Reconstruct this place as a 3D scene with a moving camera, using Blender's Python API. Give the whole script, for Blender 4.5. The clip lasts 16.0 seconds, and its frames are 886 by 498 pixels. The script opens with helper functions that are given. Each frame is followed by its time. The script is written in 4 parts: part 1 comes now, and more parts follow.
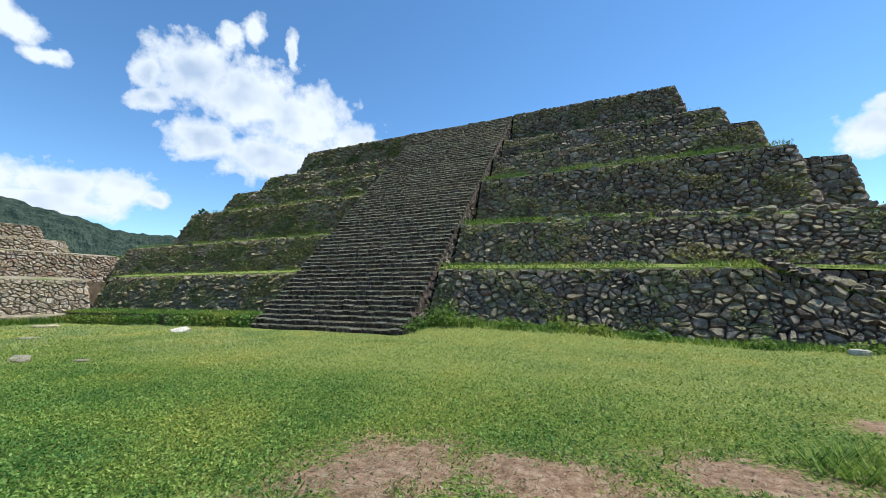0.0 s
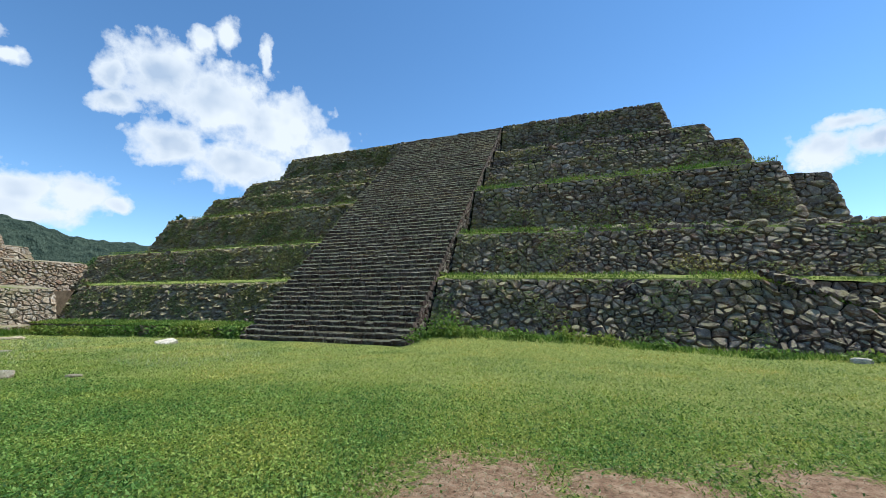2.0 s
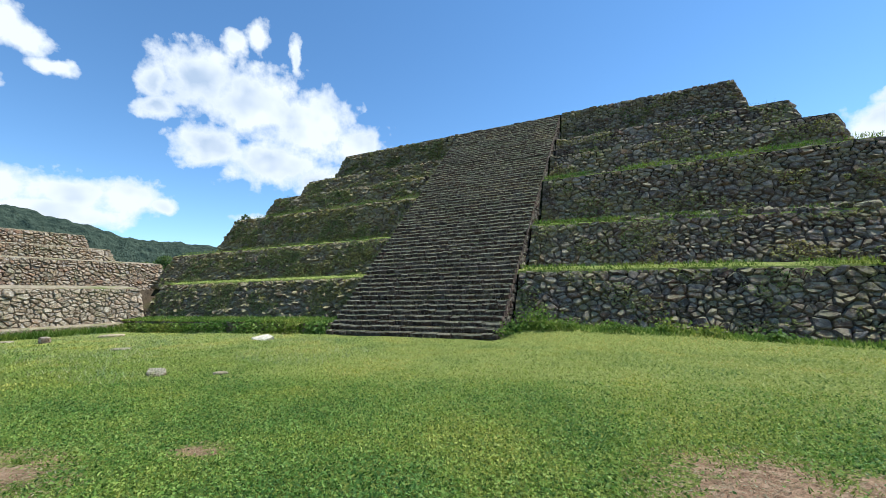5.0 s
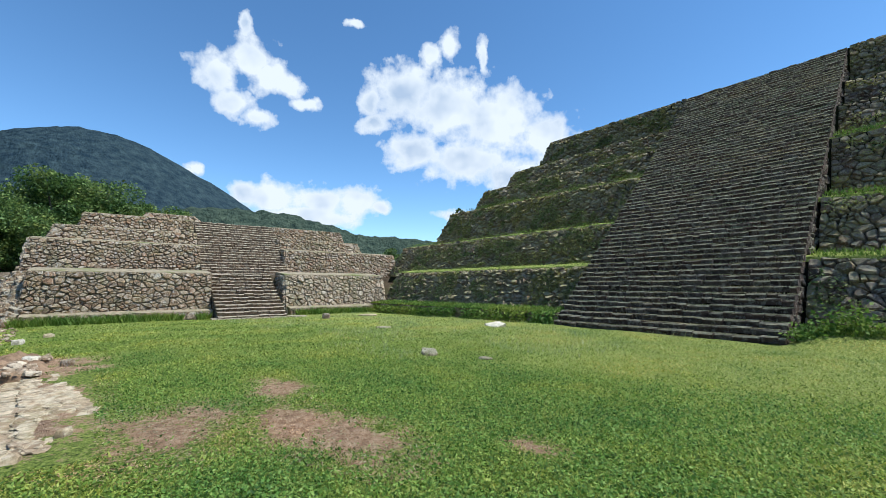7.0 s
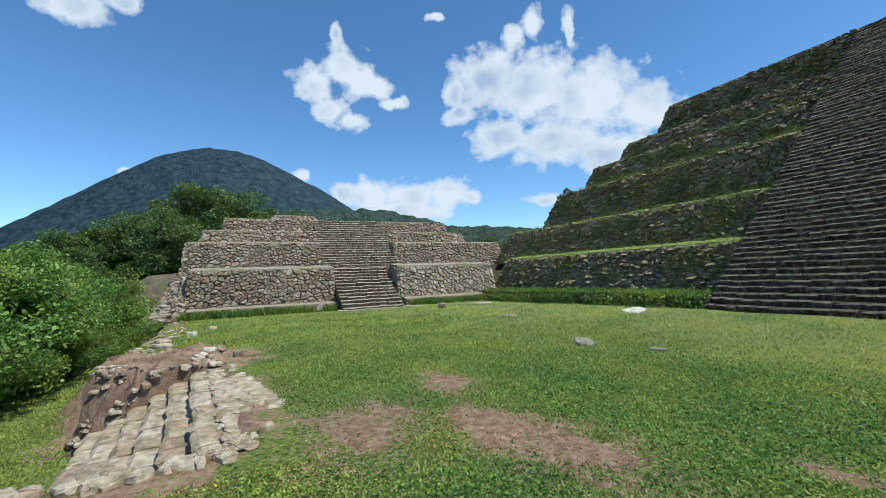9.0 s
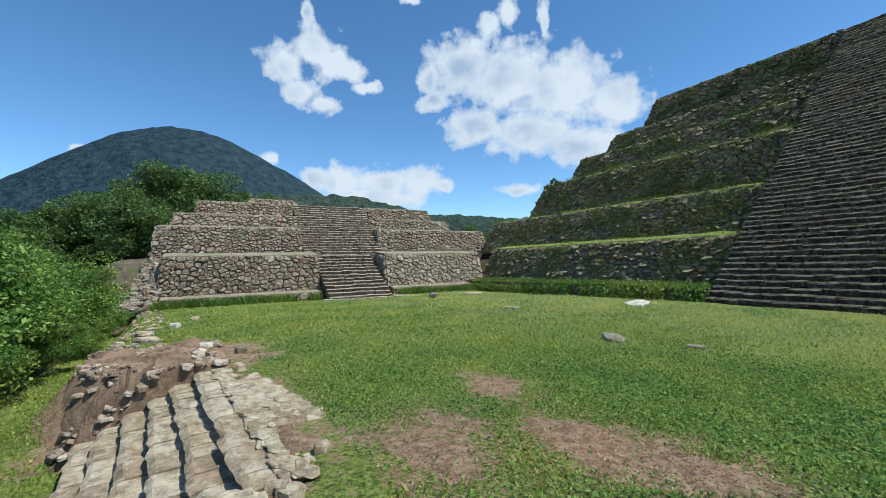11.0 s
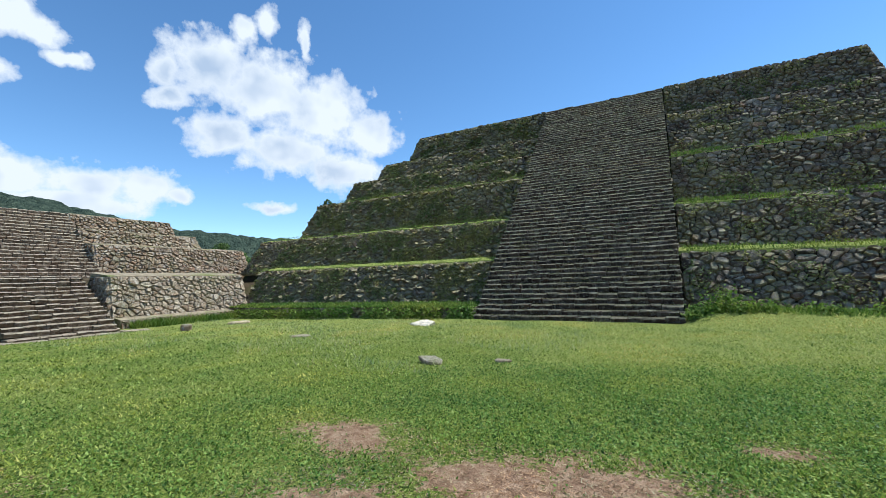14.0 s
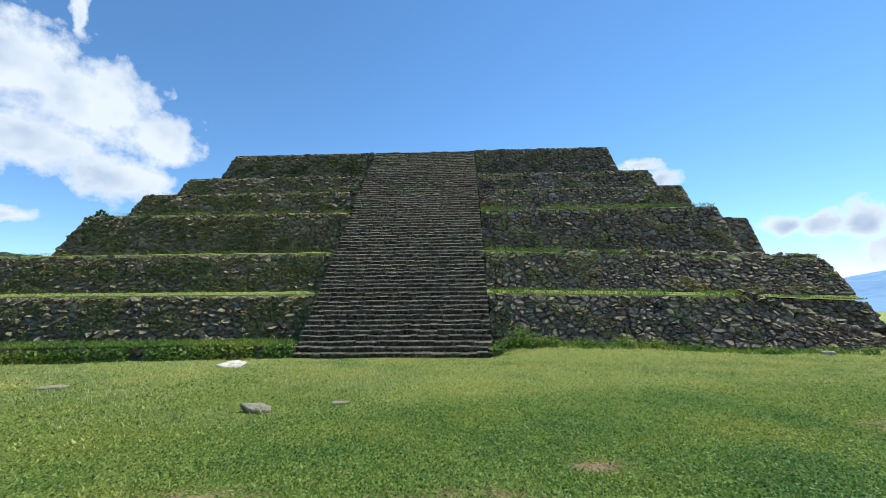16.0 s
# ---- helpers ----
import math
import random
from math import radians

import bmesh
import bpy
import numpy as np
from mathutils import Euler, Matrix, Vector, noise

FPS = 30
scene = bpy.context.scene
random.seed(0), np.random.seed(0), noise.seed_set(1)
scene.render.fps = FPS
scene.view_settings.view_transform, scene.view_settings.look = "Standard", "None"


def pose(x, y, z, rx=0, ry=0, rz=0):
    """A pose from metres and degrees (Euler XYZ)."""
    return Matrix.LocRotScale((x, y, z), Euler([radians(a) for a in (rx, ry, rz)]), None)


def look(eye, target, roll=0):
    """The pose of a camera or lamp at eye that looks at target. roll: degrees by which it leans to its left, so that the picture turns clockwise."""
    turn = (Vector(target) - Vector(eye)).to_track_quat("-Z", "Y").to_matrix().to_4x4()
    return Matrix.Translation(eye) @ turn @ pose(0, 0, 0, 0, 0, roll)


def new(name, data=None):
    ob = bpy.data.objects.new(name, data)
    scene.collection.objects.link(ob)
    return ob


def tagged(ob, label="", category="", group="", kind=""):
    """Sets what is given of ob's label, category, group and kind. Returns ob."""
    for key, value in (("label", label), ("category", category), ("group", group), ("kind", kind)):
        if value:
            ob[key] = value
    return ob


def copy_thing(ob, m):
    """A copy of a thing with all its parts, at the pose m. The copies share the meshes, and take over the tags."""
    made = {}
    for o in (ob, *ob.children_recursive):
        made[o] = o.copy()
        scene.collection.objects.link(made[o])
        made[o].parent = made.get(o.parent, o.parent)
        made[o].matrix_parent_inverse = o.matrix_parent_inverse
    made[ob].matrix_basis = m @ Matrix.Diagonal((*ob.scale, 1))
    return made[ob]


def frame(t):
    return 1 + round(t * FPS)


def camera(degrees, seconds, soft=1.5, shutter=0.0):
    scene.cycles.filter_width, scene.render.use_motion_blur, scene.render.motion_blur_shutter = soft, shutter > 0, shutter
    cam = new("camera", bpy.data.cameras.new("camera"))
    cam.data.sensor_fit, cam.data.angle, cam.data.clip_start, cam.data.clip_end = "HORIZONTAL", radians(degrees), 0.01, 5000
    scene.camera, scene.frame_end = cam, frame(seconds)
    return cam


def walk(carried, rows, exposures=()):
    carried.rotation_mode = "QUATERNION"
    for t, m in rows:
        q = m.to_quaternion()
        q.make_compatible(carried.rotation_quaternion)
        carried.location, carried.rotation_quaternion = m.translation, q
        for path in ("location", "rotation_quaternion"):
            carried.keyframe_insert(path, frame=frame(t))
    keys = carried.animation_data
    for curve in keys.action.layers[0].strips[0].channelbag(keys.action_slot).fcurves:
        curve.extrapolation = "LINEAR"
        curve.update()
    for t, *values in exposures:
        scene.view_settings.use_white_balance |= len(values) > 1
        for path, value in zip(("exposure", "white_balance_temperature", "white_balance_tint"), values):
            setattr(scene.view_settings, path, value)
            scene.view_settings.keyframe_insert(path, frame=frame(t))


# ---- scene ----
cam = camera(93.1, 16.0, 0.75)
PATH = [
    (0, (-0.005, 0.025, 1.577), (-0.855, 1.824, 1.781), -0.0),
    (0.5, (-0.242, 0.055, 1.571), (-1.066, 1.865, 1.781), -0.4),
    (1, (-0.478, 0.015, 1.553), (-1.296, 1.828, 1.763), 0.0),
    (1.5, (-0.694, -0.138, 1.576), (-1.482, 1.687, 1.803), 0.5),
    (2, (-0.936, -0.188, 1.566), (-1.671, 1.655, 1.818), 0.1),
    (2.5, (-1.194, -0.235, 1.575), (-1.915, 1.613, 1.829), -0.5),
    (3, (-1.465, -0.42, 1.595), (-2.231, 1.41, 1.847), -1.8),
    (3.2, (-1.58, -0.464, 1.592), (-2.404, 1.34, 1.847), -1.2),
    (5.3, (-2.835, -0.917, 1.692), (-3.732, 0.859, 1.889), -0.8),
    (5.5, (-3.003, -0.932, 1.7), (-4.01, 0.786, 1.893), -1.4),
    (5.8, (-3.208, -0.979, 1.683), (-4.385, 0.628, 1.863), -1.4),
    (6, (-3.357, -1.039, 1.685), (-4.581, 0.53, 1.883), -0.7),
    (6.5, (-3.675, -1.165, 1.675), (-5.058, 0.269, 1.852), 0.0),
    (7, (-4.022, -1.242, 1.669), (-5.583, -0.004, 1.838), 0.1),
    (7.5, (-4.304, -1.387, 1.655), (-5.987, -0.32, 1.817), 0.2),
    (8, (-4.584, -1.558, 1.634), (-6.311, -0.558, 1.769), -2.9),
    (8.5, (-4.907, -1.617, 1.625), (-6.692, -0.723, 1.751), -2.8),
    (8.7, (-5.011, -1.648, 1.619), (-6.81, -0.783, 1.745), -2.1),
    (10.8, (-6.018, -2.253, 1.676), (-7.764, -1.278, 1.733), -1.5),
    (11, (-6.126, -2.304, 1.69), (-7.864, -1.316, 1.753), -1.3),
    (11.5, (-6.426, -2.329, 1.659), (-8.153, -1.324, 1.738), -2.9),
    (12, (-6.691, -2.363, 1.65), (-8.369, -1.276, 1.705), -3.1),
    (12.5, (-6.928, -2.469, 1.678), (-8.461, -1.186, 1.74), -2.7),
    (12.8, (-7.024, -2.519, 1.673), (-8.482, -1.153, 1.767), -2.0),
    (13, (-7.107, -2.478, 1.669), (-8.492, -1.04, 1.797), -2.2),
    (13.5, (-7.276, -2.456, 1.703), (-8.485, -0.867, 1.816), -2.1),
    (14, (-7.402, -2.633, 1.735), (-8.332, -0.868, 1.875), -1.6),
    (14.5, (-7.532, -2.683, 1.764), (-8.215, -0.819, 2.008), -2.3),
    (15, (-7.674, -2.589, 1.762), (-8.093, -0.661, 2.089), -2.9),
    (15.5, (-7.872, -2.653, 1.756), (-8.07, -0.691, 2.086), 0.0),
    (16, (-7.994, -2.737, 1.774), (-8.077, -0.76, 2.064), -0.4),
]
walk(cam, [(t, look(eye, target, roll)) for t, eye, target, roll in PATH], [(0.0, 0.4, 5750, 6), (2.5, 0.33, 5750, 6), (5.5, 0.48, 5800, 6), (6.5, 0.42, 5750, 6), (8.5, 0.16, 5550, 4), (11.5, 0.10, 5550, 4), (12.5, 0.10, 5550, 4), (14.0, 0.36, 5700, 6), (16.0, 0.32, 5750, 6)])

# ---- world and light ----
SUN_TO = Vector((0.42, 0.34, 0.84)).normalized()
SUN_EL = math.asin(SUN_TO.z)
SUN_AZ = math.atan2(SUN_TO.x, SUN_TO.y)
world = bpy.data.worlds.new("sky")
scene.world = world
world.use_nodes = True
wn = world.node_tree
sky = wn.nodes.new("ShaderNodeTexSky")
sky.sky_type, sky.sun_disc = "NISHITA", False
sky.sun_elevation, sky.sun_rotation = SUN_EL, SUN_AZ
sky.altitude, sky.air_density, sky.dust_density, sky.ozone_density = 1900, 1.0, 0.0, 0.4
wn.nodes["Background"].inputs[1].default_value = 0.148
tone = wn.nodes.new("ShaderNodeHueSaturation")
tone.inputs["Hue"].default_value, tone.inputs["Saturation"].default_value = 0.496, 1.14
wn.links.new(sky.outputs[0], tone.inputs["Color"])
wn.links.new(tone.outputs[0], wn.nodes["Background"].inputs[0])

sun = new("sun", bpy.data.lights.new("sun", "SUN"))
sun.data.energy, sun.data.angle, sun.data.color = 5.0, radians(0.53), (1.0, 0.94, 0.83)
sun.matrix_world = look((0, 0, 60), Vector((0, 0, 60)) - SUN_TO)


# ---- node helpers and materials ----
class Nodes:
    """Short hand for building one node tree."""

    def __init__(self, name):
        self.mat = bpy.data.materials.new(name)
        self.mat.use_nodes = True
        self.tree = self.mat.node_tree
        self.bsdf = self.tree.nodes["Principled BSDF"]
        self.out = self.tree.nodes["Material Output"]

    def put(self, socket, value):
        if isinstance(value, bpy.types.NodeSocket):
            self.tree.links.new(value, socket)
        elif value is not None:
            socket.default_value = value

    def node(self, kind, out=0, **inputs):
        n = self.tree.nodes.new(kind)
        for key, value in inputs.items():
            self.put(n.inputs[int(key[1:]) if key[1:].isdigit() else key.replace("_", " ")], value)
        return n.outputs[out]

    def where(self):
        return self.node("ShaderNodeNewGeometry")

    def local(self):
        return self.node("ShaderNodeTexCoord", 3)

    def noise(self, scale, detail=4.0, rough=0.55, vec=None, out=0):
        return self.node("ShaderNodeTexNoise", out, Vector=vec or self.where(), Scale=scale, Detail=detail, Roughness=rough)

    def math(self, op, a, b=0.0, clamp=False):
        n = self.tree.nodes.new("ShaderNodeMath")
        n.operation, n.use_clamp = op, clamp
        self.put(n.inputs[0], a), self.put(n.inputs[1], b)
        return n.outputs[0]

    def vec(self, op, a, b=None, out=0):
        n = self.tree.nodes.new("ShaderNodeVectorMath")
        n.operation = op
        self.put(n.inputs[0], a), self.put(n.inputs[1], b)
        return n.outputs[out]

    def ramp(self, fac, *stops):
        n = self.tree.nodes.new("ShaderNodeValToRGB")
        els = n.color_ramp.elements
        while len(els) < len(stops):
            els.new(0.5)
        for e, (p, c) in zip(els, stops):
            e.position, e.color = p, (*c, 1) if isinstance(c, tuple) else (c, c, c, 1)
        self.put(n.inputs[0], fac)
        return n.outputs[0]

    def mix(self, fac, a, b, blend="MIX"):
        n = self.tree.nodes.new("ShaderNodeMix")
        n.data_type, n.blend_type = "RGBA", blend
        for s, v in zip((n.inputs[0], n.inputs[6], n.inputs[7]), (fac, a, b)):
            self.put(s, (*v, 1) if isinstance(v, tuple) and len(v) == 3 else v)
        return n.outputs[2]

    def done(self, color, rough=0.9, height=None, bump=0.4, dist=0.03, spec=0.25):
        self.put(self.bsdf.inputs["Base Color"], (*color, 1) if isinstance(color, tuple) else color)
        self.put(self.bsdf.inputs["Roughness"], rough)
        self.put(self.bsdf.inputs["Specular IOR Level"], spec)
        if height is not None:
            self.put(self.bsdf.inputs["Normal"], self.node("ShaderNodeBump", Strength=bump, Distance=dist, Height=height))
        return self.mat

    def piece(self):
        """A number from 0 to 1 that differs from piece to piece."""
        a = self.node("ShaderNodeObjectInfo", 5)
        b = self.node("ShaderNodeNewGeometry", 8)
        return self.math("FRACT", self.math("ADD", a, b))


def stone_material(name, tones, moss, lichen, moss_at=0.55, sunlit_crust=None, west=0.0, bump=1.0):
    """Weathered stone; upward sides get pale growth with sunlight painted in, west is the extra moss on the western
    half.
    """
    n = Nodes(name)
    r = n.piece()
    step = 1.0 / (len(tones) - 1)
    col = n.ramp(r, *[(i * step, c) for i, c in enumerate(tones)])
    grain = n.noise(7, 9, 0.75)
    col = n.mix(0.85, col, n.ramp(grain, (0.32, 0.22), (0.52, 0.85), (0.68, 1.25)), "MULTIPLY")
    pale = n.ramp(n.noise(6, 7, 0.7), (0.51, 0.0), (0.60, 1.0))
    col = n.mix(n.math("MULTIPLY", pale, 0.55), col, lichen)
    if sunlit_crust:
        # paler colour by upward normal: lichen and dust, plus painted sun on the tops
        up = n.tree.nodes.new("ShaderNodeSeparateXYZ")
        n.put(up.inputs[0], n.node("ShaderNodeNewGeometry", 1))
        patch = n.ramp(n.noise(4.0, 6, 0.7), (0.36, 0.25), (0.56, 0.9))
        col = n.mix(n.math("MULTIPLY", n.ramp(up.outputs[2], (0.5, 0.0), (0.78, 1.0)), patch), col, sunlit_crust)
    field_ = n.noise(0.9, 6, 0.7)
    if west:
        place = n.tree.nodes.new("ShaderNodeSeparateXYZ")
        n.put(place.inputs[0], n.where())
        field_ = n.math("ADD", field_, n.math("MULTIPLY", n.math("MULTIPLY", n.math("SUBTRACT", -1.0, place.outputs[0]), 0.1, True), west))
    green = n.ramp(field_, (moss_at - 0.08, 0.0), (moss_at + 0.1, 1.0))
    fine = n.ramp(n.noise(15, 6, 0.7), (0.42, 0.0), (0.58, 1.0))
    col = n.mix(n.math("MULTIPLY", green, fine), col, moss)
    relief = n.math("ADD", n.math("MULTIPLY", n.noise(7, 6, 0.7), 1.4), n.noise(32, 6, 0.75))
    return n.done(col, 0.94, relief, bump, 0.06, 0.15)


# basalt moss is real growth, its tone lightened to imitate grazing sun on the west flank
BASALT = stone_material("dark_basalt_rubble", [(0.062, 0.041, 0.032), (0.295, 0.21, 0.168), (0.165, 0.096, 0.07), (0.43, 0.33, 0.27), (0.14, 0.09, 0.07), (0.30, 0.17, 0.112)], (0.34, 0.29, 0.125), (0.48, 0.40, 0.33), 0.58, (0.44, 0.38, 0.22), 0.15)
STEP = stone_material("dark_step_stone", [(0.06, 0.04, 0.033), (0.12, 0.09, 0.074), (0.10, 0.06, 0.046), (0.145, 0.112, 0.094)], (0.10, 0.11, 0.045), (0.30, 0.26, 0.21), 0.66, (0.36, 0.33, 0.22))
TAN = stone_material("tan_rubble", [(0.28, 0.18, 0.105), (0.41, 0.295, 0.185), (0.19, 0.125, 0.078), (0.50, 0.40, 0.28), (0.34, 0.20, 0.12), (0.28, 0.22, 0.155)], (0.12, 0.14, 0.05), (0.50, 0.47, 0.42), 0.6, (0.44, 0.38, 0.27))
PALE = stone_material("pale_flagstone", [(0.54, 0.415, 0.265), (0.66, 0.53, 0.36), (0.40, 0.28, 0.175), (0.60, 0.45, 0.285)], (0.27, 0.21, 0.09), (0.70, 0.60, 0.43), 0.6, None, 0.0, 0.65)
GREY = stone_material("grey_rubble", [(0.28, 0.205, 0.14), (0.47, 0.37, 0.26), (0.36, 0.255, 0.165), (0.56, 0.46, 0.33), (0.40, 0.265, 0.165)], (0.16, 0.17, 0.06), (0.62, 0.57, 0.49), 0.6, (0.5, 0.44, 0.32))
LIME = stone_material("pale_limestone", [(0.72, 0.62, 0.46), (0.78, 0.68, 0.52)], (0.5, 0.4, 0.26), (0.80, 0.73, 0.60), 0.75, None, 0.0, 0.4)
TAN_STEP = stone_material("tan_step_stone", [(0.18, 0.12, 0.08), (0.26, 0.19, 0.135), (0.14, 0.095, 0.065), (0.23, 0.165, 0.115)], (0.14, 0.14, 0.06), (0.42, 0.36, 0.28), 0.7, (0.5, 0.42, 0.3))
WHITE = stone_material("white_limestone", [(0.56, 0.48, 0.37), (0.68, 0.60, 0.48)], (0.3, 0.26, 0.19), (0.72, 0.66, 0.56), 0.62, None, 0.0, 0.5)


def earth_material(name, dark, light, moss, moss_at):
    n = Nodes(name)
    col = n.ramp(n.noise(3.0, 8, 0.65), (0.3, dark), (0.7, light))
    col = n.mix(n.ramp(n.noise(0.7, 6, 0.65), (moss_at - 0.06, 0.0), (moss_at + 0.1, 1.0)), col, moss)
    return n.done(col, 0.97, n.noise(18, 8, 0.7), 0.8, 0.05, 0.1)


MORTAR_DARK = earth_material("dark_mossy_mortar", (0.012, 0.009, 0.007), (0.034, 0.027, 0.019), (0.034, 0.04, 0.012), 0.54)
MORTAR_TAN = earth_material("tan_earth_mortar", (0.08, 0.06, 0.04), (0.20, 0.15, 0.10), (0.09, 0.11, 0.035), 0.6)
DRY_EARTH = earth_material("dry_earth", (0.20, 0.16, 0.10), (0.40, 0.33, 0.23), (0.17, 0.18, 0.07), 0.56)
SOIL = earth_material("brown_soil", (0.11, 0.066, 0.04), (0.36, 0.24, 0.15), (0.16, 0.17, 0.06), 0.75)


def turf_material():
    """Mown turf with worn bare spots and a trodden, pale strip."""
    n = Nodes("turf")
    p = n.where()
    tuft = n.noise(26, 5, 0.7)
    soft = n.noise(0.45, 5, 0.6)
    green = n.ramp(tuft, (0.36, (0.035, 0.055, 0.010)), (0.5, (0.17, 0.225, 0.036)), (0.66, (0.38, 0.41, 0.10)))
    olive = n.ramp(tuft, (0.34, (0.09, 0.12, 0.024)), (0.5, (0.27, 0.31, 0.066)), (0.68, (0.47, 0.46, 0.15)))
    sep = n.tree.nodes.new("ShaderNodeSeparateXYZ")
    n.put(sep.inputs[0], p)
    pale = n.math("MULTIPLY", n.math("ADD", sep.outputs[1], -3.5), 0.05, True)
    col = n.mix(n.ramp(n.math("ADD", soft, pale), (0.46, 0.0), (0.68, 1.0)), green, olive)
    # bare spots: soft ellipses on the ground, with ragged rims
    worn = None
    for x, y, rx, ry in BARE:
        q = n.vec("MULTIPLY", n.vec("SUBTRACT", p, (x, y, 0)), (1 / rx, 1 / ry, 0))
        f = n.math("SUBTRACT", 1.0, n.vec("LENGTH", q, out=1))
        worn = f if worn is None else n.math("MAXIMUM", worn, f)
    rag = n.math("ADD", n.math("MULTIPLY", n.math("SUBTRACT", n.noise(1.8, 8, 0.7), 0.5), 3.2), n.math("MULTIPLY", n.math("SUBTRACT", n.noise(16, 6, 0.75), 0.5), 2.2))
    worn = n.ramp(n.math("ADD", worn, rag), (0.16, 0.0), (0.36, 1.0))
    soil = n.ramp(n.noise(9, 8, 0.7), (0.3, (0.19, 0.105, 0.058)), (0.5, (0.42, 0.262, 0.158)), (0.72, (0.62, 0.45, 0.295)))
    col = n.mix(worn, col, soil)
    return n.done(col, 0.95, n.math("ADD", tuft, n.noise(70, 3, 0.7)), 0.9, 0.05, 0.12)


BARE = [(-10.3, 0.75, 0.75, 0.42), (-9.2, -0.7, 1.0, 0.9), (-8.6, 0.4, 1.0, 0.55), (-7.7, 0.7, 0.8, 0.5), (-1.9, 2.9, 0.8, 0.9), (-0.7, 3.3, 0.9, 0.5), (0.7, 4.0, 0.9, 0.5), (-0.8, 1.9, 1.6, 0.9),
        (-14.2, -2.3, 1.7, 1.2), (-14.2, -3.3, 1.9, 1.3), (-11.2, -1.95, 2.3, 0.75), (-9.3, -2.6, 0.8, 1.2), (-6.6, 1.9, 0.3, 0.2), (2.6, 5.9, 1.0, 0.4)]
TURF = turf_material()


def leaf_material(name, dark, mid, light, spec=0.3):
    n = Nodes(name)
    r = n.node("ShaderNodeNewGeometry", 8)
    col = n.ramp(r, (0.0, dark), (0.55, mid), (1.0, light))
    col = n.mix(0.8, col, n.ramp(n.noise(0.55, 6, 0.62), (0.36, (0.40, 0.62, 0.55)), (0.52, (0.85, 0.92, 0.8)), (0.64, (1.25, 1.05, 0.85))), "MULTIPLY")
    n.put(n.bsdf.inputs["Base Color"], col)
    n.put(n.bsdf.inputs["Roughness"], 0.6)
    n.put(n.bsdf.inputs["Specular IOR Level"], spec)
    glow = n.node("ShaderNodeBsdfTranslucent", Color=col)
    n.put(n.out.inputs[0], n.node("ShaderNodeMixShader", Fac=0.42, _1=n.bsdf.outputs[0], _2=glow))
    return n.mat


BLADES = leaf_material("grass_blades", (0.08, 0.125, 0.016), (0.30, 0.37, 0.057), (0.56, 0.57, 0.18), 0.2)
LUSH = leaf_material("lush_grass", (0.09, 0.15, 0.02), (0.19, 0.27, 0.045), (0.32, 0.37, 0.10), 0.15)
CREEPER = leaf_material("creeper_leaves", (0.13, 0.13, 0.045), (0.30, 0.29, 0.11), (0.44, 0.42, 0.19), 0.1)
BUSH = leaf_material("bush_leaves", (0.07, 0.125, 0.022), (0.21, 0.31, 0.055), (0.38, 0.48, 0.12))
TREE = leaf_material("tree_leaves", (0.05, 0.085, 0.025), (0.13, 0.19, 0.05), (0.26, 0.33, 0.10))
n = Nodes("bark")
BARK = n.done(n.ramp(n.noise(12, 6, 0.7), (0.3, (0.05, 0.04, 0.03)), (0.7, (0.17, 0.14, 0.11))), 0.9, n.noise(25, 5), 0.8, 0.03)


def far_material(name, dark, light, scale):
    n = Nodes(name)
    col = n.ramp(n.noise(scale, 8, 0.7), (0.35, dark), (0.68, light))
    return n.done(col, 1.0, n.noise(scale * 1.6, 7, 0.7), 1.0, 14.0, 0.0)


# aerial haze is mixed into these base colours, bluest on the mountains
FAR_PEAK = far_material("hazed_forest", (0.020, 0.037, 0.055), (0.066, 0.096, 0.104), 0.05)
FAR_RIDGE = far_material("wooded_ridge", (0.034, 0.055, 0.046), (0.13, 0.165, 0.115), 0.09)
FAR_BLUE = far_material("hazy_blue_mountain", (0.22, 0.34, 0.50), (0.25, 0.37, 0.52), 0.004)


# ---- mesh helpers ----
def part(name, bm, material, parent=None, label=""):
    """Link a bmesh as one mesh object under a thing."""
    me = bpy.data.meshes.new(name)
    bm.to_mesh(me)
    bm.free()
    return link(name, me, material, parent, label)


def link(name, me, material, parent=None, label=""):
    if material and not me.materials:
        me.materials.append(material)
    ob = new(name, me)
    if parent:
        ob.parent = parent
    return tagged(ob, label)


def polys(name, points, n):
    """A mesh of loose n-gons from an array of shape (count, n, 3)."""
    points = np.asarray(points, dtype=np.float32)
    count = len(points)
    me = bpy.data.meshes.new(name)
    me.vertices.add(count * n)
    me.vertices.foreach_set("co", points.reshape(-1))
    me.loops.add(count * n)
    me.loops.foreach_set("vertex_index", np.arange(count * n, dtype=np.int32))
    me.polygons.add(count)
    me.polygons.foreach_set("loop_start", np.arange(0, count * n, n, dtype=np.int32))
    me.update(calc_edges=True)
    return me


def hull(name, corners, faces, material, parent=None, label="", cuts=0, rough=0.0, seed=0):
    """A closed block from its corners; cuts and rough give it an uneven surface."""
    bm = bmesh.new()
    vs = [bm.verts.new(c) for c in corners]
    for f in faces:
        bm.faces.new([vs[i] for i in f])
    if cuts:
        bmesh.ops.subdivide_edges(bm, edges=bm.edges[:], cuts=cuts, use_grid_fill=True)
        for v in bm.verts:
            v.co += noise.noise_vector(v.co * 1.1 + Vector((seed, 0, 0))) * rough
    bmesh.ops.recalc_face_normals(bm, faces=bm.faces[:])
    return part(name, bm, material, parent, label)


BOX = [(0, 1, 2, 3), (7, 6, 5, 4), (0, 4, 5, 1), (1, 5, 6, 2), (2, 6, 7, 3), (3, 7, 4, 0)]


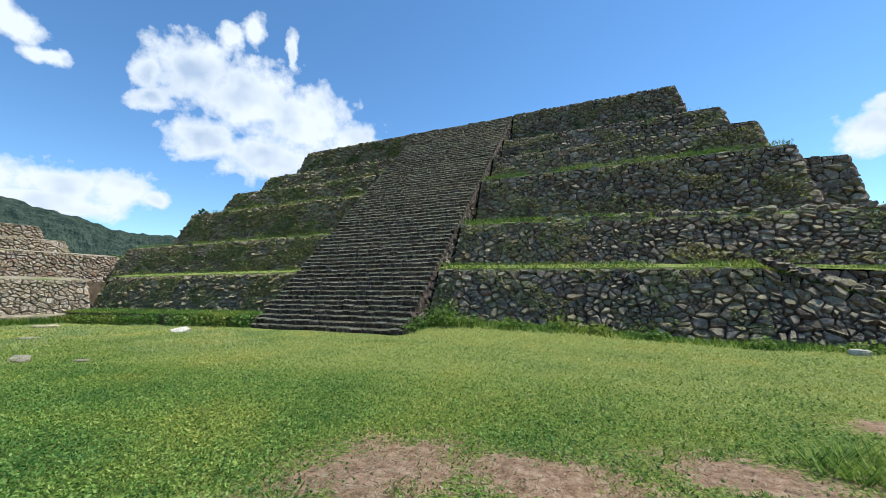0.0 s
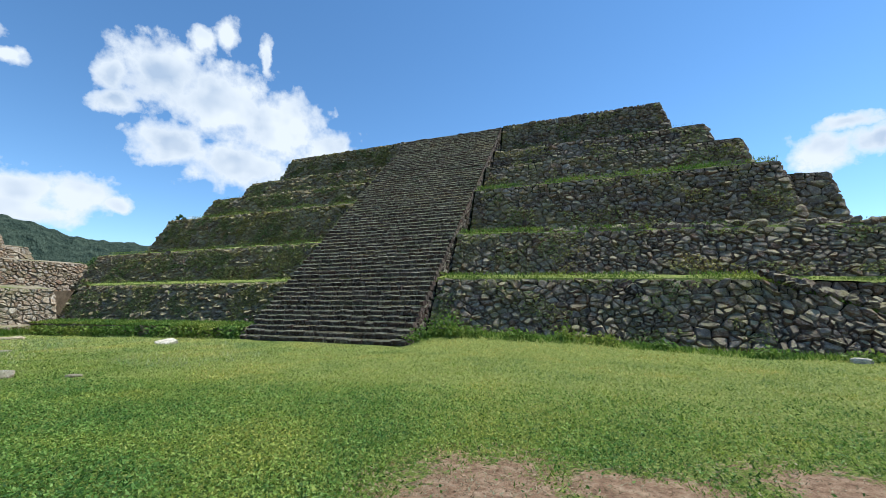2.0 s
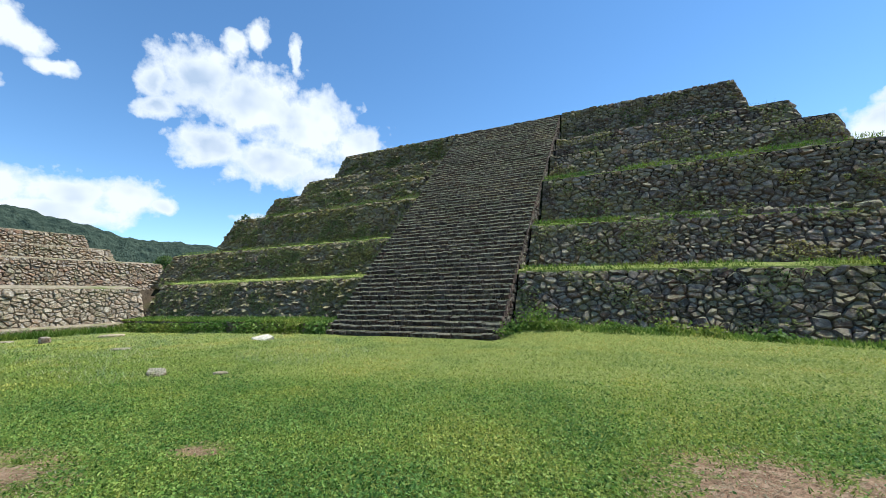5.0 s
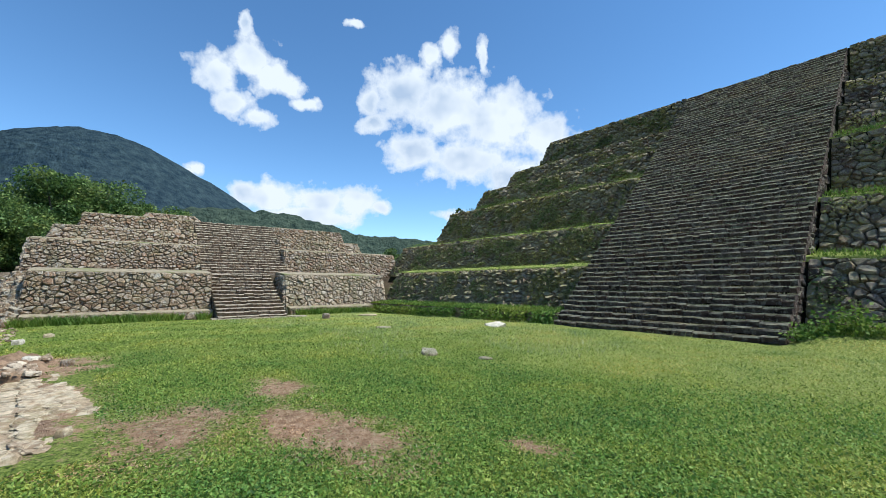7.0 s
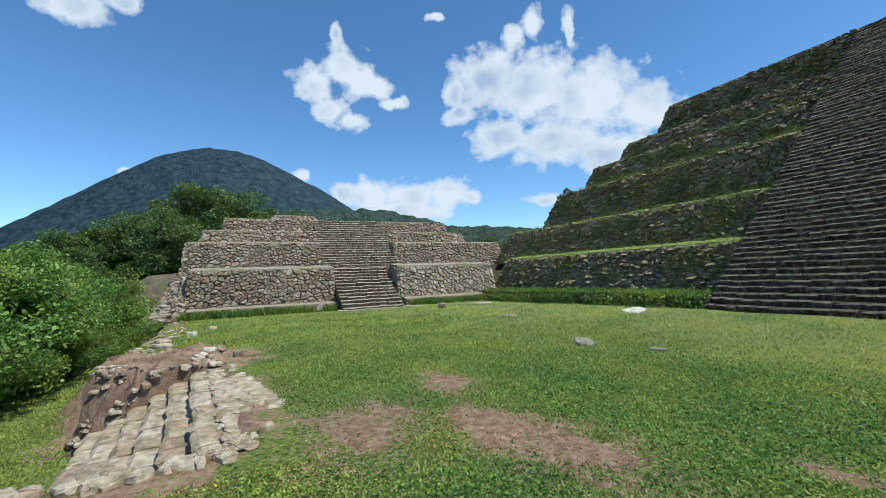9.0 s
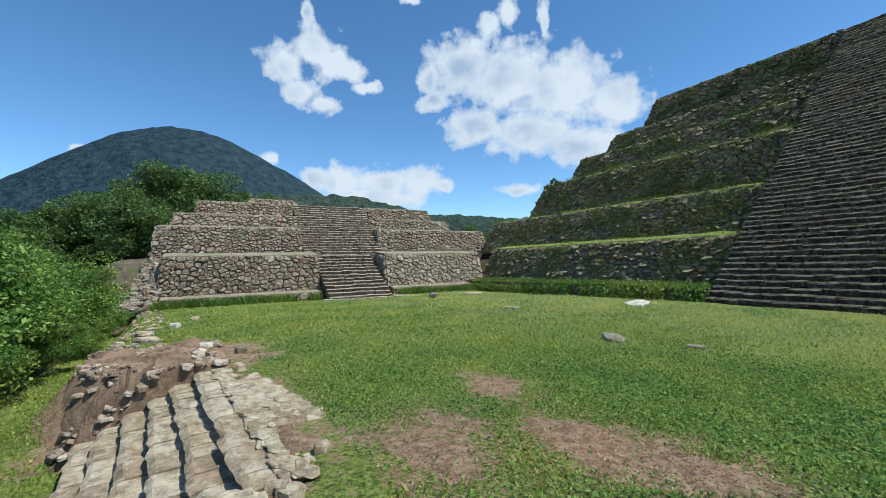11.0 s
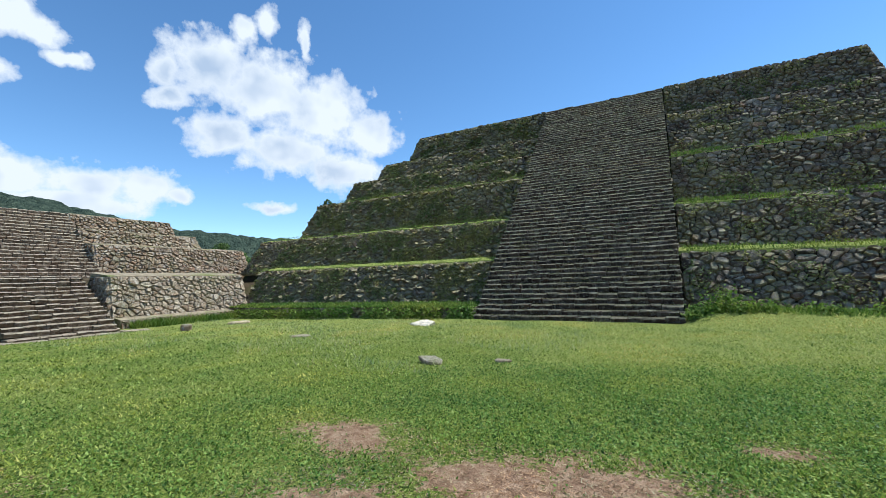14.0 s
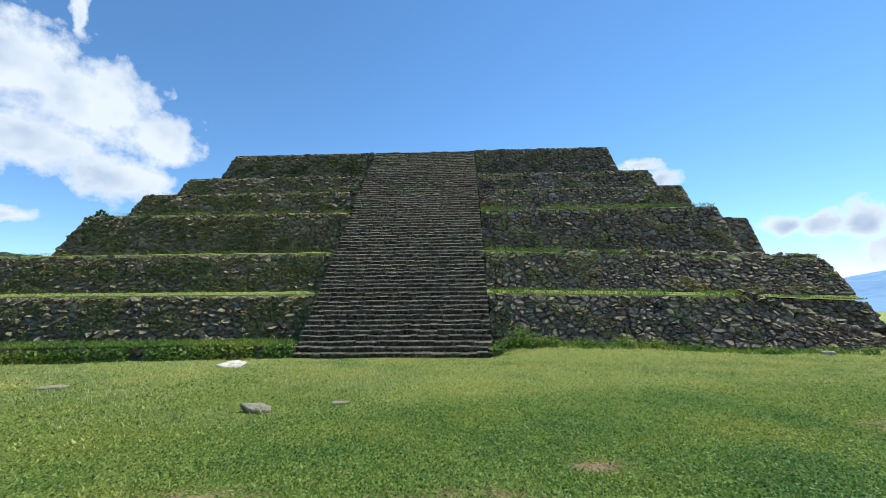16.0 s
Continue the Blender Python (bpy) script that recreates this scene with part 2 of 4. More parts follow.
# ---- ground ----
def smooth(a, b, v):
    s = np.clip((np.asarray(v, dtype=float) - a) / (b - a), 0, 1)
    return s * s * (3 - 2 * s)


def ground_z(x, y):
    """Height of the ground: a level court with a bank along the pyramid and a drop beyond its south edge."""
    x, y = np.asarray(x, dtype=float), np.asarray(y, dtype=float)
    z = 0.2 - 0.22 * smooth(-13, -27, x)
    z = z + 0.38 * smooth(10.6, 13.0, y) * smooth(-7.2, -6.2, x) * (1 - 0.85 * smooth(-4.5, 3, x))
    z = z + 0.02 * np.sin(x * 1.7 + 0.6 * y) * np.sin(y * 1.3 - 0.4 * x)
    edge = -2.35 - 1.5 * smooth(-12.6, -14.5, x) - 0.5 * smooth(-20, -27, x)
    edge = np.where(x > -9.6, -2.35 - 2.2 * smooth(-9.7, -8.6, x), edge)
    below = edge - y
    cut = (x > -13.2) & (x < -9.15)
    below = np.where(cut, -2.05 + 0.096 * (x + 13.15) - y, below)
    z = z - np.where(cut, 1.2, 0.95) * smooth(0.0, 1.0, below / np.where(cut, 0.28, 1.0)) - 1.6 * smooth(2.0, 9.0, below) - 9 * smooth(8, 60, below)
    far = np.hypot(x + 10, y - 5)
    return z - 14 * smooth(60, 400, far)


def axis(lo, hi, fine, out):
    inner = np.arange(lo, hi + 1e-6, fine)
    far = np.array([1.5, 4, 9, 18, 35, 70, 140, 300, 700, 1500, out])
    return np.concatenate([lo - far[::-1], inner, hi + far])


gx, gy = axis(-32, 12, 0.22, 3500), axis(-9, 15, 0.22, 3500)
GX, GY = np.meshgrid(gx, gy)
GZ = ground_z(GX, GY)
nx, ny = len(gx), len(gy)
idx = np.arange(nx * ny).reshape(ny, nx)
me = bpy.data.meshes.new("ground")
me.from_pydata(np.stack([GX, GY, GZ], -1).reshape(-1, 3).tolist(), [],
               np.stack([idx[:-1, :-1], idx[:-1, 1:], idx[1:, 1:], idx[1:, :-1]], -1).reshape(-1, 4).tolist())
for poly in me.polygons:
    poly.use_smooth = True
ground = tagged(link("ground", me, TURF), "short green turf with worn bare soil spots", "ground", kind="structure")


# ---- rubble stones ----
def stone_shape(seed, sides=7):
    """A squat rounded stone, one unit wide and high, its face towards -y; returns vertices and faces."""
    r = random.Random(seed)
    vs, fs = [], []
    rad = [r.uniform(0.78, 1.12) for _ in range(sides)]
    off = r.uniform(0, 6.28)
    for depth, k in ((0.45, 1.02), (-0.3, 1.0), (-0.58, 0.80)):
        for i in range(sides):
            a = off + (i + r.uniform(-0.22, 0.22)) * 2 * math.pi / sides
            c, s = math.cos(a), math.sin(a)
            m = 0.5 / max(abs(c), abs(s)) ** 0.72 * rad[i] * k
            vs.append((c * m, depth * 0.5 + r.uniform(-0.06, 0.06), s * m))
    for ring in (0, 1):
        for i in range(sides):
            j = (i + 1) % sides
            a, b = ring * sides, (ring + 1) * sides
            fs.append((a + i, a + j, b + j, b + i))
    fs.append(tuple(range(2 * sides, 3 * sides)))
    return np.array(vs), fs


SHAPES = [stone_shape(s, 5 + s % 3) for s in range(24)]


def stone_meshes(material):
    out = []
    for v, f in SHAPES:
        m = bpy.data.meshes.new("stone")
        m.from_pydata(v.tolist(), [], f)
        m.materials.append(material)
        out.append(m)
    return out


class Masonry:
    """Gathers stones; those asked for become parts, the rest one joined mesh."""

    def __init__(self, material, parent, name="stone"):
        self.material, self.parent, self.name = material, parent, name
        self.v, self.f, self.count, self.meshes = [], [], 0, None

    def add(self, m, shape, single=False):
        if single:
            if self.meshes is None:
                self.meshes = stone_meshes(self.material)
            ob = new(self.name, self.meshes[shape])
            ob.parent = self.parent
            ob.matrix_basis = m
            return
        v, f = SHAPES[shape]
        a = np.array(m)
        self.v.append(v @ a[:3, :3].T + a[:3, 3])
        self.f += [tuple(i + self.count for i in face) for face in f]
        self.count += len(v)

    def raw(self, v, f, centre, single=False):
        """A stone given by its own vertices and faces."""
        if single:
            me = bpy.data.meshes.new(self.name)
            me.from_pydata((v - np.array(centre)).tolist(), [], f)
            me.materials.append(self.material)
            ob = new(self.name, me)
            ob.parent, ob.location = self.parent, centre
            return
        self.v.append(v)
        self.f += [tuple(i + self.count for i in face) for face in f]
        self.count += len(v)

    def finish(self, name, label):
        if not self.count:
            return
        m = bpy.data.meshes.new(name)
        m.from_pydata(np.concatenate(self.v).tolist(), [], self.f)
        tagged(link(name, m, self.material, self.parent, label), kind="stuff")


def clip_cell(poly, ox, oy, px, py):
    """Keep the half of a polygon that lies nearer to (ox, oy) than to (px, py)."""
    nx_, ny_ = px - ox, py - oy
    c = (px * px + py * py - ox * ox - oy * oy) / 2
    d = [nx_ * x + ny_ * y - c for x, y in poly]
    if max(d) <= 0:
        return poly
    out = []
    for k in range(len(poly)):
        (x0, y0), (x1, y1), a, b = poly[k - 1], poly[k], d[k - 1], d[k]
        if (a <= 0) != (b <= 0):
            t = a / (a - b)
            out.append((x0 + (x1 - x0) * t, y0 + (y1 - y0) * t))
        if b <= 0:
            out.append((x1, y1))
    return out


def rubble_cells(wide, tall, size, r, skip):
    """Fitted rubble: irregular polygons of mixed sizes that fill a rectangle."""
    cols, rows = max(1, round(wide / size)), max(1, round(tall / size))
    cw, ch = wide / cols, tall / rows
    grid = {}
    for a in range(cols):
        for b in range(rows):
            k = r.random()
            count = 0 if k < 0.15 else 1 if k < 0.5 else 2 if k < 0.72 else 4
            grid[a, b] = [((a + 0.5 + r.uniform(-.46, .46)) * cw, (b + 0.5 + r.uniform(-.46, .46)) * ch) for _ in range(count)]
    reach = 1.7 * size
    for (a, b), sites in grid.items():
        for ox, oy in sites:
            if skip(ox, oy):
                continue
            near = [p for da in (-2, -1, 0, 1, 2) for db in (-2, -1, 0, 1, 2) for p in grid.get((a + da, b + db), ()) if p != (ox, oy)]
            near.sort(key=lambda p: (p[0] - ox) ** 2 + (p[1] - oy) ** 2)
            x0, x1, y0, y1 = max(0, ox - reach), min(wide, ox + reach), max(0, oy - reach), min(tall, oy + reach)
            poly = [(x0, y0), (x1, y0), (x1, y1), (x0, y1)]
            for px, py in near:
                if (px - ox) ** 2 + (py - oy) ** 2 > 4 * max((x - ox) ** 2 + (y - oy) ** 2 for x, y in poly):
                    break
                poly = clip_cell(poly, ox, oy, px, py)
            if len(poly) > 2:
                yield poly


def lay(masonry, bl, br, tl, tr, size, seed, single=None, flat=1.3, proud=0.09, skip=None):
    """Fill the sloping quad bl-br-tl-tr with fitted rubble. single(c) says which stones are parts of their own."""
    r = random.Random(seed)
    bl, br, tl, tr = (np.array(p, dtype=float) for p in (bl, br, tl, tr))
    up, along = ((tl + tr) - (bl + br)) / 2, ((br + tr) - (bl + tl)) / 2
    tall, wide = np.linalg.norm(up), np.linalg.norm(along)
    normal = np.cross(along / wide, up / tall)
    normal /= np.linalg.norm(normal)

    def at(u, v):
        u, v = np.asarray(u)[..., None] * flat / wide, np.asarray(v)[..., None] / tall
        return (bl * (1 - u) + br * u) * (1 - v) + (tl * (1 - u) + tr * u) * v

    out = (lambda u, v: skip(Vector(at(u, v)))) if skip else (lambda u, v: False)
    for poly in rubble_cells(wide / flat, tall, size, r, out):
        p = np.array(poly)
        q = np.roll(p, -1, axis=0)
        keep = np.linalg.norm(q - p, axis=1) > size * 0.10
        p = p[keep] if keep.sum() > 2 else p
        q = np.roll(p, -1, axis=0)
        p = np.stack([p * 0.83 + q * 0.17, p * 0.17 + q * 0.83], 1).reshape(-1, 2)
        mid = p.mean(0)
        d = p - mid
        n = len(p)
        rad = np.linalg.norm(d, axis=1).mean()
        if rad < 0.02:
            continue
        far = proud * r.uniform(0.3, 1.2) * min(1.0, rad / (size * 0.5))
        tilt = np.array((r.uniform(-.6, .6), r.uniform(-.75, .35))) * far / rad
        rough = np.array([r.uniform(-1, 1) for _ in range(3 * n)]).reshape(3, n)
        k = 1.0 - min(0.2, 0.016 / rad)
        rings = []
        for ring, (scale, h) in enumerate(((1.02, -0.10), (k, far * 0.3), (k * 0.8, far))):
            e = d * (scale + (0.0, 0.045, 0.09)[ring] * rough[ring])[:, None]
            rise = h + (e @ tilt if ring else 0) + (0.0, 0.15, 0.22)[ring] * far * rough[ring - 1]
            w = mid + e
            rings.append(at(w[:, 0], w[:, 1]) + normal * np.broadcast_to(rise, n)[:, None])
        faces = [(a + i, a + (i + 1) % n, a + n + (i + 1) % n, a + n + i) for a in (0, n) for i in range(n)]
        faces.append(tuple(range(2 * n, 3 * n)))
        centre = Vector(at(*mid))
        masonry.raw(np.concatenate(rings), faces, centre, bool(single and single(centre)))


def tufts(points, height, width, seed, lean=0.35, per=1):
    """Grass blades (triangles) standing at the given points."""
    rng = np.random.default_rng(seed)
    p = np.repeat(np.asarray(points), per, axis=0)
    c = len(p)
    ang = rng.uniform(0, 2 * np.pi, c)
    h = height * rng.uniform(0.45, 1.25, c)
    w = width * rng.uniform(0.6, 1.3, c)
    side = np.stack([np.cos(ang), np.sin(ang), np.zeros(c)], -1) * w[:, None] * 0.5
    bend = rng.uniform(0, 2 * np.pi, c)
    tip = np.stack([np.cos(bend) * h * lean, np.sin(bend) * h * lean, h], -1) * rng.uniform(0.6, 1.2, (c, 1))
    return np.stack([p - side, p + side, p + tip], 1)


def leaves(points, size, seed, flat=None):
    """Small leaf quads (bent diamonds) about the given points."""
    rng = np.random.default_rng(seed)
    p = np.asarray(points)
    c = len(p)
    d = rng.normal(size=(c, 3))
    if flat is not None:
        d = d * 0.55 + np.asarray(flat)
    d /= np.linalg.norm(d, axis=1, keepdims=True)
    a = np.cross(d, rng.normal(size=(c, 3)))
    a /= np.linalg.norm(a, axis=1, keepdims=True)
    b = np.cross(d, a)
    s = size * rng.uniform(0.5, 1.3, (c, 1))
    return np.stack([p - a * s, p - b * s * 0.55, p + a * s + d * s * 0.25, p + b * s * 0.55], 1)


# ---- the stepped pyramid ----
STAIR_L, STAIR_R, STAIR_Y, STAIR_Z, STAIR_TOP = -13.76, -6.95, 11.72, 0.2, 12.58
# foot y, lip y, foot z, lip z, left foot, left lip, right lip, right foot
TIERS = [
    (13.1, 14.3, 0.0, 2.42, -28.6, -28.6, 3.0, 3.0),
    (15.4, 16.45, 2.42, 4.42, -31.8, -31.0, 8.1, 8.35),
    (17.9, 19.05, 4.42, 6.98, -29.5, -28.5, 5.3, 5.6),
    (20.1, 21.0, 6.92, 8.72, -27.5, -26.9, 4.65, 5.0),
    (22.1, 22.95, 8.72, 10.32, -26.1, -25.5, 3.7, 4.1),
    (24.3, 25.1, 10.32, 12.66, -24.6, -23.8, 2.1, 2.7),
]
BACK = 46.0
pyramid = tagged(new("stepped_pyramid"), "six-tiered dark basalt rubble pyramid overgrown with grass and creepers", "pyramid")
DROP = (0.2, 0.5, 0, 0, 0, 0)  # how far each lip sags towards its eastern end
lip_grass, wall_leaves = [], []
rng = np.random.default_rng(5)
for k, (y0, y1, z0, z1, l0, l1, r1, r0) in enumerate(TIERS):
    tier = hull("tier", [(l0, y0, z0 - 0.6), (r0, y0, z0 - 0.6), (r0, BACK - k, z0 - 0.6), (l0, BACK - k, z0 - 0.6),
                         (l1, y1, z1), (r1, y1, z1 - DROP[k]), (r1, BACK - k, z1 - DROP[k]), (l1, BACK - k, z1)], BOX, MORTAR_DARK, pyramid, "rubble wall tier of dark stone")
    stones = Masonry(BASALT, tier)
    near = (lambda c: -5.0 < c.x < 3.0 and c.y < 14.4) if k == 0 else (lambda c: -5.0 < c.x < 3.4 and c.y < 16.6) if k == 1 else None
    size = (0.27, 0.25, 0.27, 0.26, 0.26, 0.26)[k]
    foot = z0 - 0.12 if k else 0.1
    for a0, b0, a1, b1 in ((l0, STAIR_L - 0.05, l1, STAIR_L - 0.05), (STAIR_R + 0.05, r0, STAIR_R + 0.05, r1)):
        top = z1 + (0.1 if k == 5 and a0 > -10 else 0.0)
        lay(stones, (a0, y0, foot), (b0, y0, foot), (a1, y1, top), (b1, y1, top - (DROP[k] if a0 > -10 else 0)), size, 10 * k + (a0 > -10), near, proud=0.085 if a0 > -10 else 0.15)
    lay(stones, (r0, y0, foot), (r0, BACK - k, foot), (r1, y1, z1 - DROP[k]), (r1, BACK - k, z1 - DROP[k]), 0.45, 70 + k, skip=lambda c: c.y > 30)
    lay(stones, (l0, BACK - k, foot), (l0, y0, foot), (l1, BACK - k, z1), (l1, y1, z1), 0.45, 80 + k, skip=lambda c: c.y > 30)
    stones.finish("rubble_facing", "dark rubble stones in mossy mortar")
    # turf cap along the ledge, hanging a little over the lip
    bm = bmesh.new()
    rows = []
    up_ = 0.2 if k < 3 else 0.1
    nxt = TIERS[k + 1][0] if k < 5 else y1 + 3
    for x in np.arange(l1, r1 + 0.01, 0.5):
        zl = z1 - DROP[k] * min(max((x - STAIR_R) / (r1 - STAIR_R), 0), 1)
        d = 0.05 * noise.noise(Vector((x * 0.9, k * 7.1, 0)))
        h = 0.05 + 0.05 * noise.noise(Vector((x * 1.7, k * 3.3, 2)))
        rows.append([bm.verts.new((x, y1 - 0.02 + d, zl - 0.08)), bm.verts.new((x, y1 + 0.05 + d, zl + 0.03 + h * 0.5)), bm.verts.new((x, y1 + 0.5 + d, zl + up_ * 0.5 + h)), bm.verts.new((x, nxt + 0.2, zl + up_ + h))])
    for p, q in zip(rows, rows[1:]):
        if k == 5 and STAIR_L - 0.5 < (p[0].co.x + q[0].co.x) / 2 < STAIR_R + 0.5:
            continue
        for i in range(3):
            bm.faces.new((p[i], q[i], q[i + 1], p[i + 1]))
    part("turf_cap", bm, TURF if k < 3 else MORTAR_DARK, tier, "grass growing along the ledge" if k < 3 else "mossy earth on the ledge")
    # blades at the lip and at the back of the ledge
    for x0, x1 in ((l1, STAIR_L - 0.1), (STAIR_R + 0.1, r1)):
        c = int((x1 - x0) * ((300 if x0 > -10 else 170) if k < 3 else 60))
        x = rng.uniform(x0, x1, c)
        keep = np.array([noise.noise(Vector((v * 0.6, k * 5.0, 9))) for v in x]) + rng.uniform(-0.4, 0.4, c) > np.where((x > 0.5) & (k == 1), 0.25, -0.2 if k < 3 else 0.0)
        x = x[keep]
        if k < 5:
            lip_grass.append(tufts(np.stack([x, y1 + rng.uniform(-0.04, 0.3, len(x)), z1 - DROP[k] * np.clip((x - STAIR_R) / (r1 - STAIR_R), 0, 1) + 0.02 + 0.2 * rng.uniform(0, 1, len(x))], -1), (0.11 if x0 > -10 else 0.05) if k < 3 else 0.05, 0.03, k, 0.5))
        # creepers hang in patches on the faces
        c = int((x1 - x0) * (z1 - z0) * (800 if x1 < -10 else 300))
        x, s = rng.uniform(x0, x1, c), rng.uniform(0, 1, c)
        keep = np.array([noise.noise(Vector((a * 0.55, b * 2.2 + k * 4, 3))) + 0.35 * noise.noise(Vector((a * 2.6, b * 6 + k * 4, 8))) for a, b in zip(x, s)]) > ((0.0 if k < 4 else 0.12) if x1 < -10 else 0.14)
        x, s = x[keep], s[keep]
        wall_leaves.append(leaves(np.stack([x, y0 + (y1 - y0) * s - rng.uniform(0.05, 0.2, len(x)), z0 + (z1 - 0.05 - DROP[k] * np.clip((x - STAIR_R) / (r1 - STAIR_R), 0, 1) - z0) * s], -1), 0.05, 40 + k, (0.15, -0.25, 0.9)))
tagged(link("creeper", polys("creeper", np.concatenate(wall_leaves), 4), CREEPER, pyramid, "dark green creepers on the rubble faces"), kind="stuff")

# lower shoulder of the third tier and the collapsed end of the lowest one
shoulder = hull("shoulder", [(5.2, 18.3, 3.9), (7.0, 18.3, 3.9), (7.0, 34, 3.9), (5.2, 34, 3.9), (5.2, 19.1, 6.45), (6.75, 19.1, 6.4), (6.75, 34, 6.4), (5.2, 34, 6.45)], BOX, MORTAR_DARK, pyramid, "lower rubble shoulder")
stones = Masonry(BASALT, shoulder)
lay(stones, (5.2, 18.3, 4.2), (7.0, 18.3, 4.2), (5.2, 19.1, 6.45), (6.75, 19.1, 6.4), 0.32, 301)
lay(stones, (7.0, 18.3, 4.2), (7.0, 30, 4.2), (6.75, 19.1, 6.4), (6.75, 30, 6.4), 0.34, 302)
stones.finish("rubble_facing", "dark rubble stones")
# the front of the lowest tier slumps down to the east; a second wall shows behind it
ruin = hull("collapsed_corner", [(2.9, 13.1, -0.6), (8.4, 13.2, -0.6), (8.4, 15.2, -0.6), (2.9, 15.2, -0.6), (2.9, 14.25, 2.2), (7.3, 13.9, 0.55), (7.9, 15.2, 0.75), (2.9, 15.2, 2.2)], BOX, MORTAR_DARK, pyramid, "collapsed rubble corner", 5, 0.05)
stones = Masonry(BASALT, ruin)
lay(stones, (3.0, 13.08, 0.1), (8.4, 13.18, 0.1), (3.0, 14.28, 2.22), (7.3, 13.88, 0.57), 0.24, 303, proud=0.11)
r = random.Random(305)
for _ in range(150):
    k = r.random()
    x, s_ = 3.2 + 5.6 * k, r.uniform(0.1, 0.3)
    y = 14.3 - 0.4 * k + r.uniform(-0.15, 0.6)
    stones.add(Matrix.Translation((x, y, 2.2 - 2.0 * k + 0.28 * (y - 14.0) + r.uniform(-.05, .08))) @ Euler((r.uniform(-1.5, .5), r.uniform(-.5, .5), r.uniform(0, 6))).to_matrix().to_4x4() @ Matrix.Diagonal((s_ * 1.6, s_ * 1.3, s_, 1)), r.randrange(24), s_ > 0.24)
stones.finish("rubble_facing", "loose tumbled rubble")
rear = hull("rear_wall", [(2.6, 14.6, -0.6), (8.9, 14.6, -0.6), (8.9, 30, -0.6), (2.6, 30, -0.6), (2.6, 15.1, 2.28), (8.5, 15.2, 2.0), (8.5, 30, 2.1), (2.6, 30, 2.4)], BOX, MORTAR_DARK, pyramid, "inner rubble wall")
stones = Masonry(BASALT, rear)
lay(stones, (3.0, 14.6, 0.2), (8.9, 14.6, 0.2), (3.0, 15.1, 2.27), (8.5, 15.2, 2.02), 0.25, 304, proud=0.11)
lay(stones, (8.9, 14.6, 0.2), (8.9, 24, 0.2), (8.5, 15.2, 2.02), (8.5, 24, 2.1), 0.34, 306, proud=0.12)
for _ in range(170):
    k = r.random()
    x, y, s_ = 8.2 + 2.6 * k, 13.4 + r.uniform(0, 2.6), r.uniform(0.1, 0.3)
    stones.add(Matrix.Translation((x, y, 0.1 + (1 - k) * 0.9 * min(1, (y - 13) / 1.4))) @ Euler((r.uniform(-1.5, .5), r.uniform(-.5, .5), r.uniform(0, 6))).to_matrix().to_4x4() @ Matrix.Diagonal((s_ * 1.6, s_ * 1.3, s_, 1)), r.randrange(24), False)
bm = bmesh.new()
g_ = [[bm.verts.new((x, y, z + 0.06 * noise.noise(Vector((x * 2, y * 2, 3))))) for y, z in ((15.0, 2.3 - 0.045 * (x - 2.6)), (15.3, 2.42 - 0.03 * (x - 2.6)), (16.6, 2.56 - 0.02 * (x - 2.6)))] for x in np.arange(2.6, 8.6, 0.4)]
for p, q in zip(g_, g_[1:]):
    for k in range(2):
        bm.faces.new((p[k], q[k], q[k + 1], p[k + 1]))
part("turf_cap", bm, TURF, rear, "thin grass on the ledge")
x = rng.uniform(3.0, 8.4, 1100)
lip_grass.append(tufts(np.stack([x, rng.uniform(15.0, 15.4, 1100), 2.33 - 0.04 * (x - 2.6)], -1), 0.08, 0.03, 19, 0.6))
x = rng.uniform(3.0, 6.8, 700)
k_ = (x - 3.0) / 4.3
lip_grass.append(tufts(np.stack([x, 14.3 - 0.4 * k_ + rng.uniform(-.1, .5, 700), 2.22 - 1.65 * k_ + 0.05], -1), 0.1, 0.04, 20, 0.6))
stones.finish("rubble_facing", "dark rubble stones")

tagged(link("ledge_grass", polys("ledge_grass", np.concatenate(lip_grass), 3), LUSH, pyramid, "bright grass fringe on the ledges"), kind="stuff")

crest = tagged(new("loose_coping"), "loose stones along the ledge", "")
crest.parent = pyramid
m = Masonry(BASALT, crest)
r = random.Random(21)
for k in range(150):
    x = r.uniform(-3.5, 8.0)
    s = r.uniform(0.12, 0.3)
    m.add(Matrix.Translation((x, 16.5 + r.uniform(0, 0.5), 4.42 - 0.5 * (x + 6.95) / 15.05 + r.uniform(0.0, 0.16))) @ Euler((r.uniform(-.5, .5), r.uniform(-.4, .4), r.uniform(-.6, .6))).to_matrix().to_4x4() @ Matrix.Diagonal((s * 1.7, s * 1.4, s, 1)), r.randrange(24), s > 0.24)
m.finish("rubble_facing", "loose dark coping stones")

# staircase: a solid core and sixty-nine courses of blocks
STEPS = 69
RISE = (STAIR_TOP - STAIR_Z) / STEPS
TREAD = (25.0 - STAIR_Y) / STEPS
stair = tagged(new("staircase"), "steep dark stone staircase", "")
stair.parent = pyramid
hull("core", [(STAIR_L + .05, STAIR_Y + 0.45, -0.3), (STAIR_R - .05, STAIR_Y + 0.45, -0.3), (STAIR_R - .05, 27.5, -0.3), (STAIR_L + .05, 27.5, -0.3),
              (STAIR_L + .05, 25.5, STAIR_TOP - 0.1), (STAIR_R - .05, 25.5, STAIR_TOP - 0.1), (STAIR_R - .05, 27.5, STAIR_TOP - 0.1), (STAIR_L + .05, 27.5, STAIR_TOP - 0.1)], BOX, MORTAR_DARK, stair)


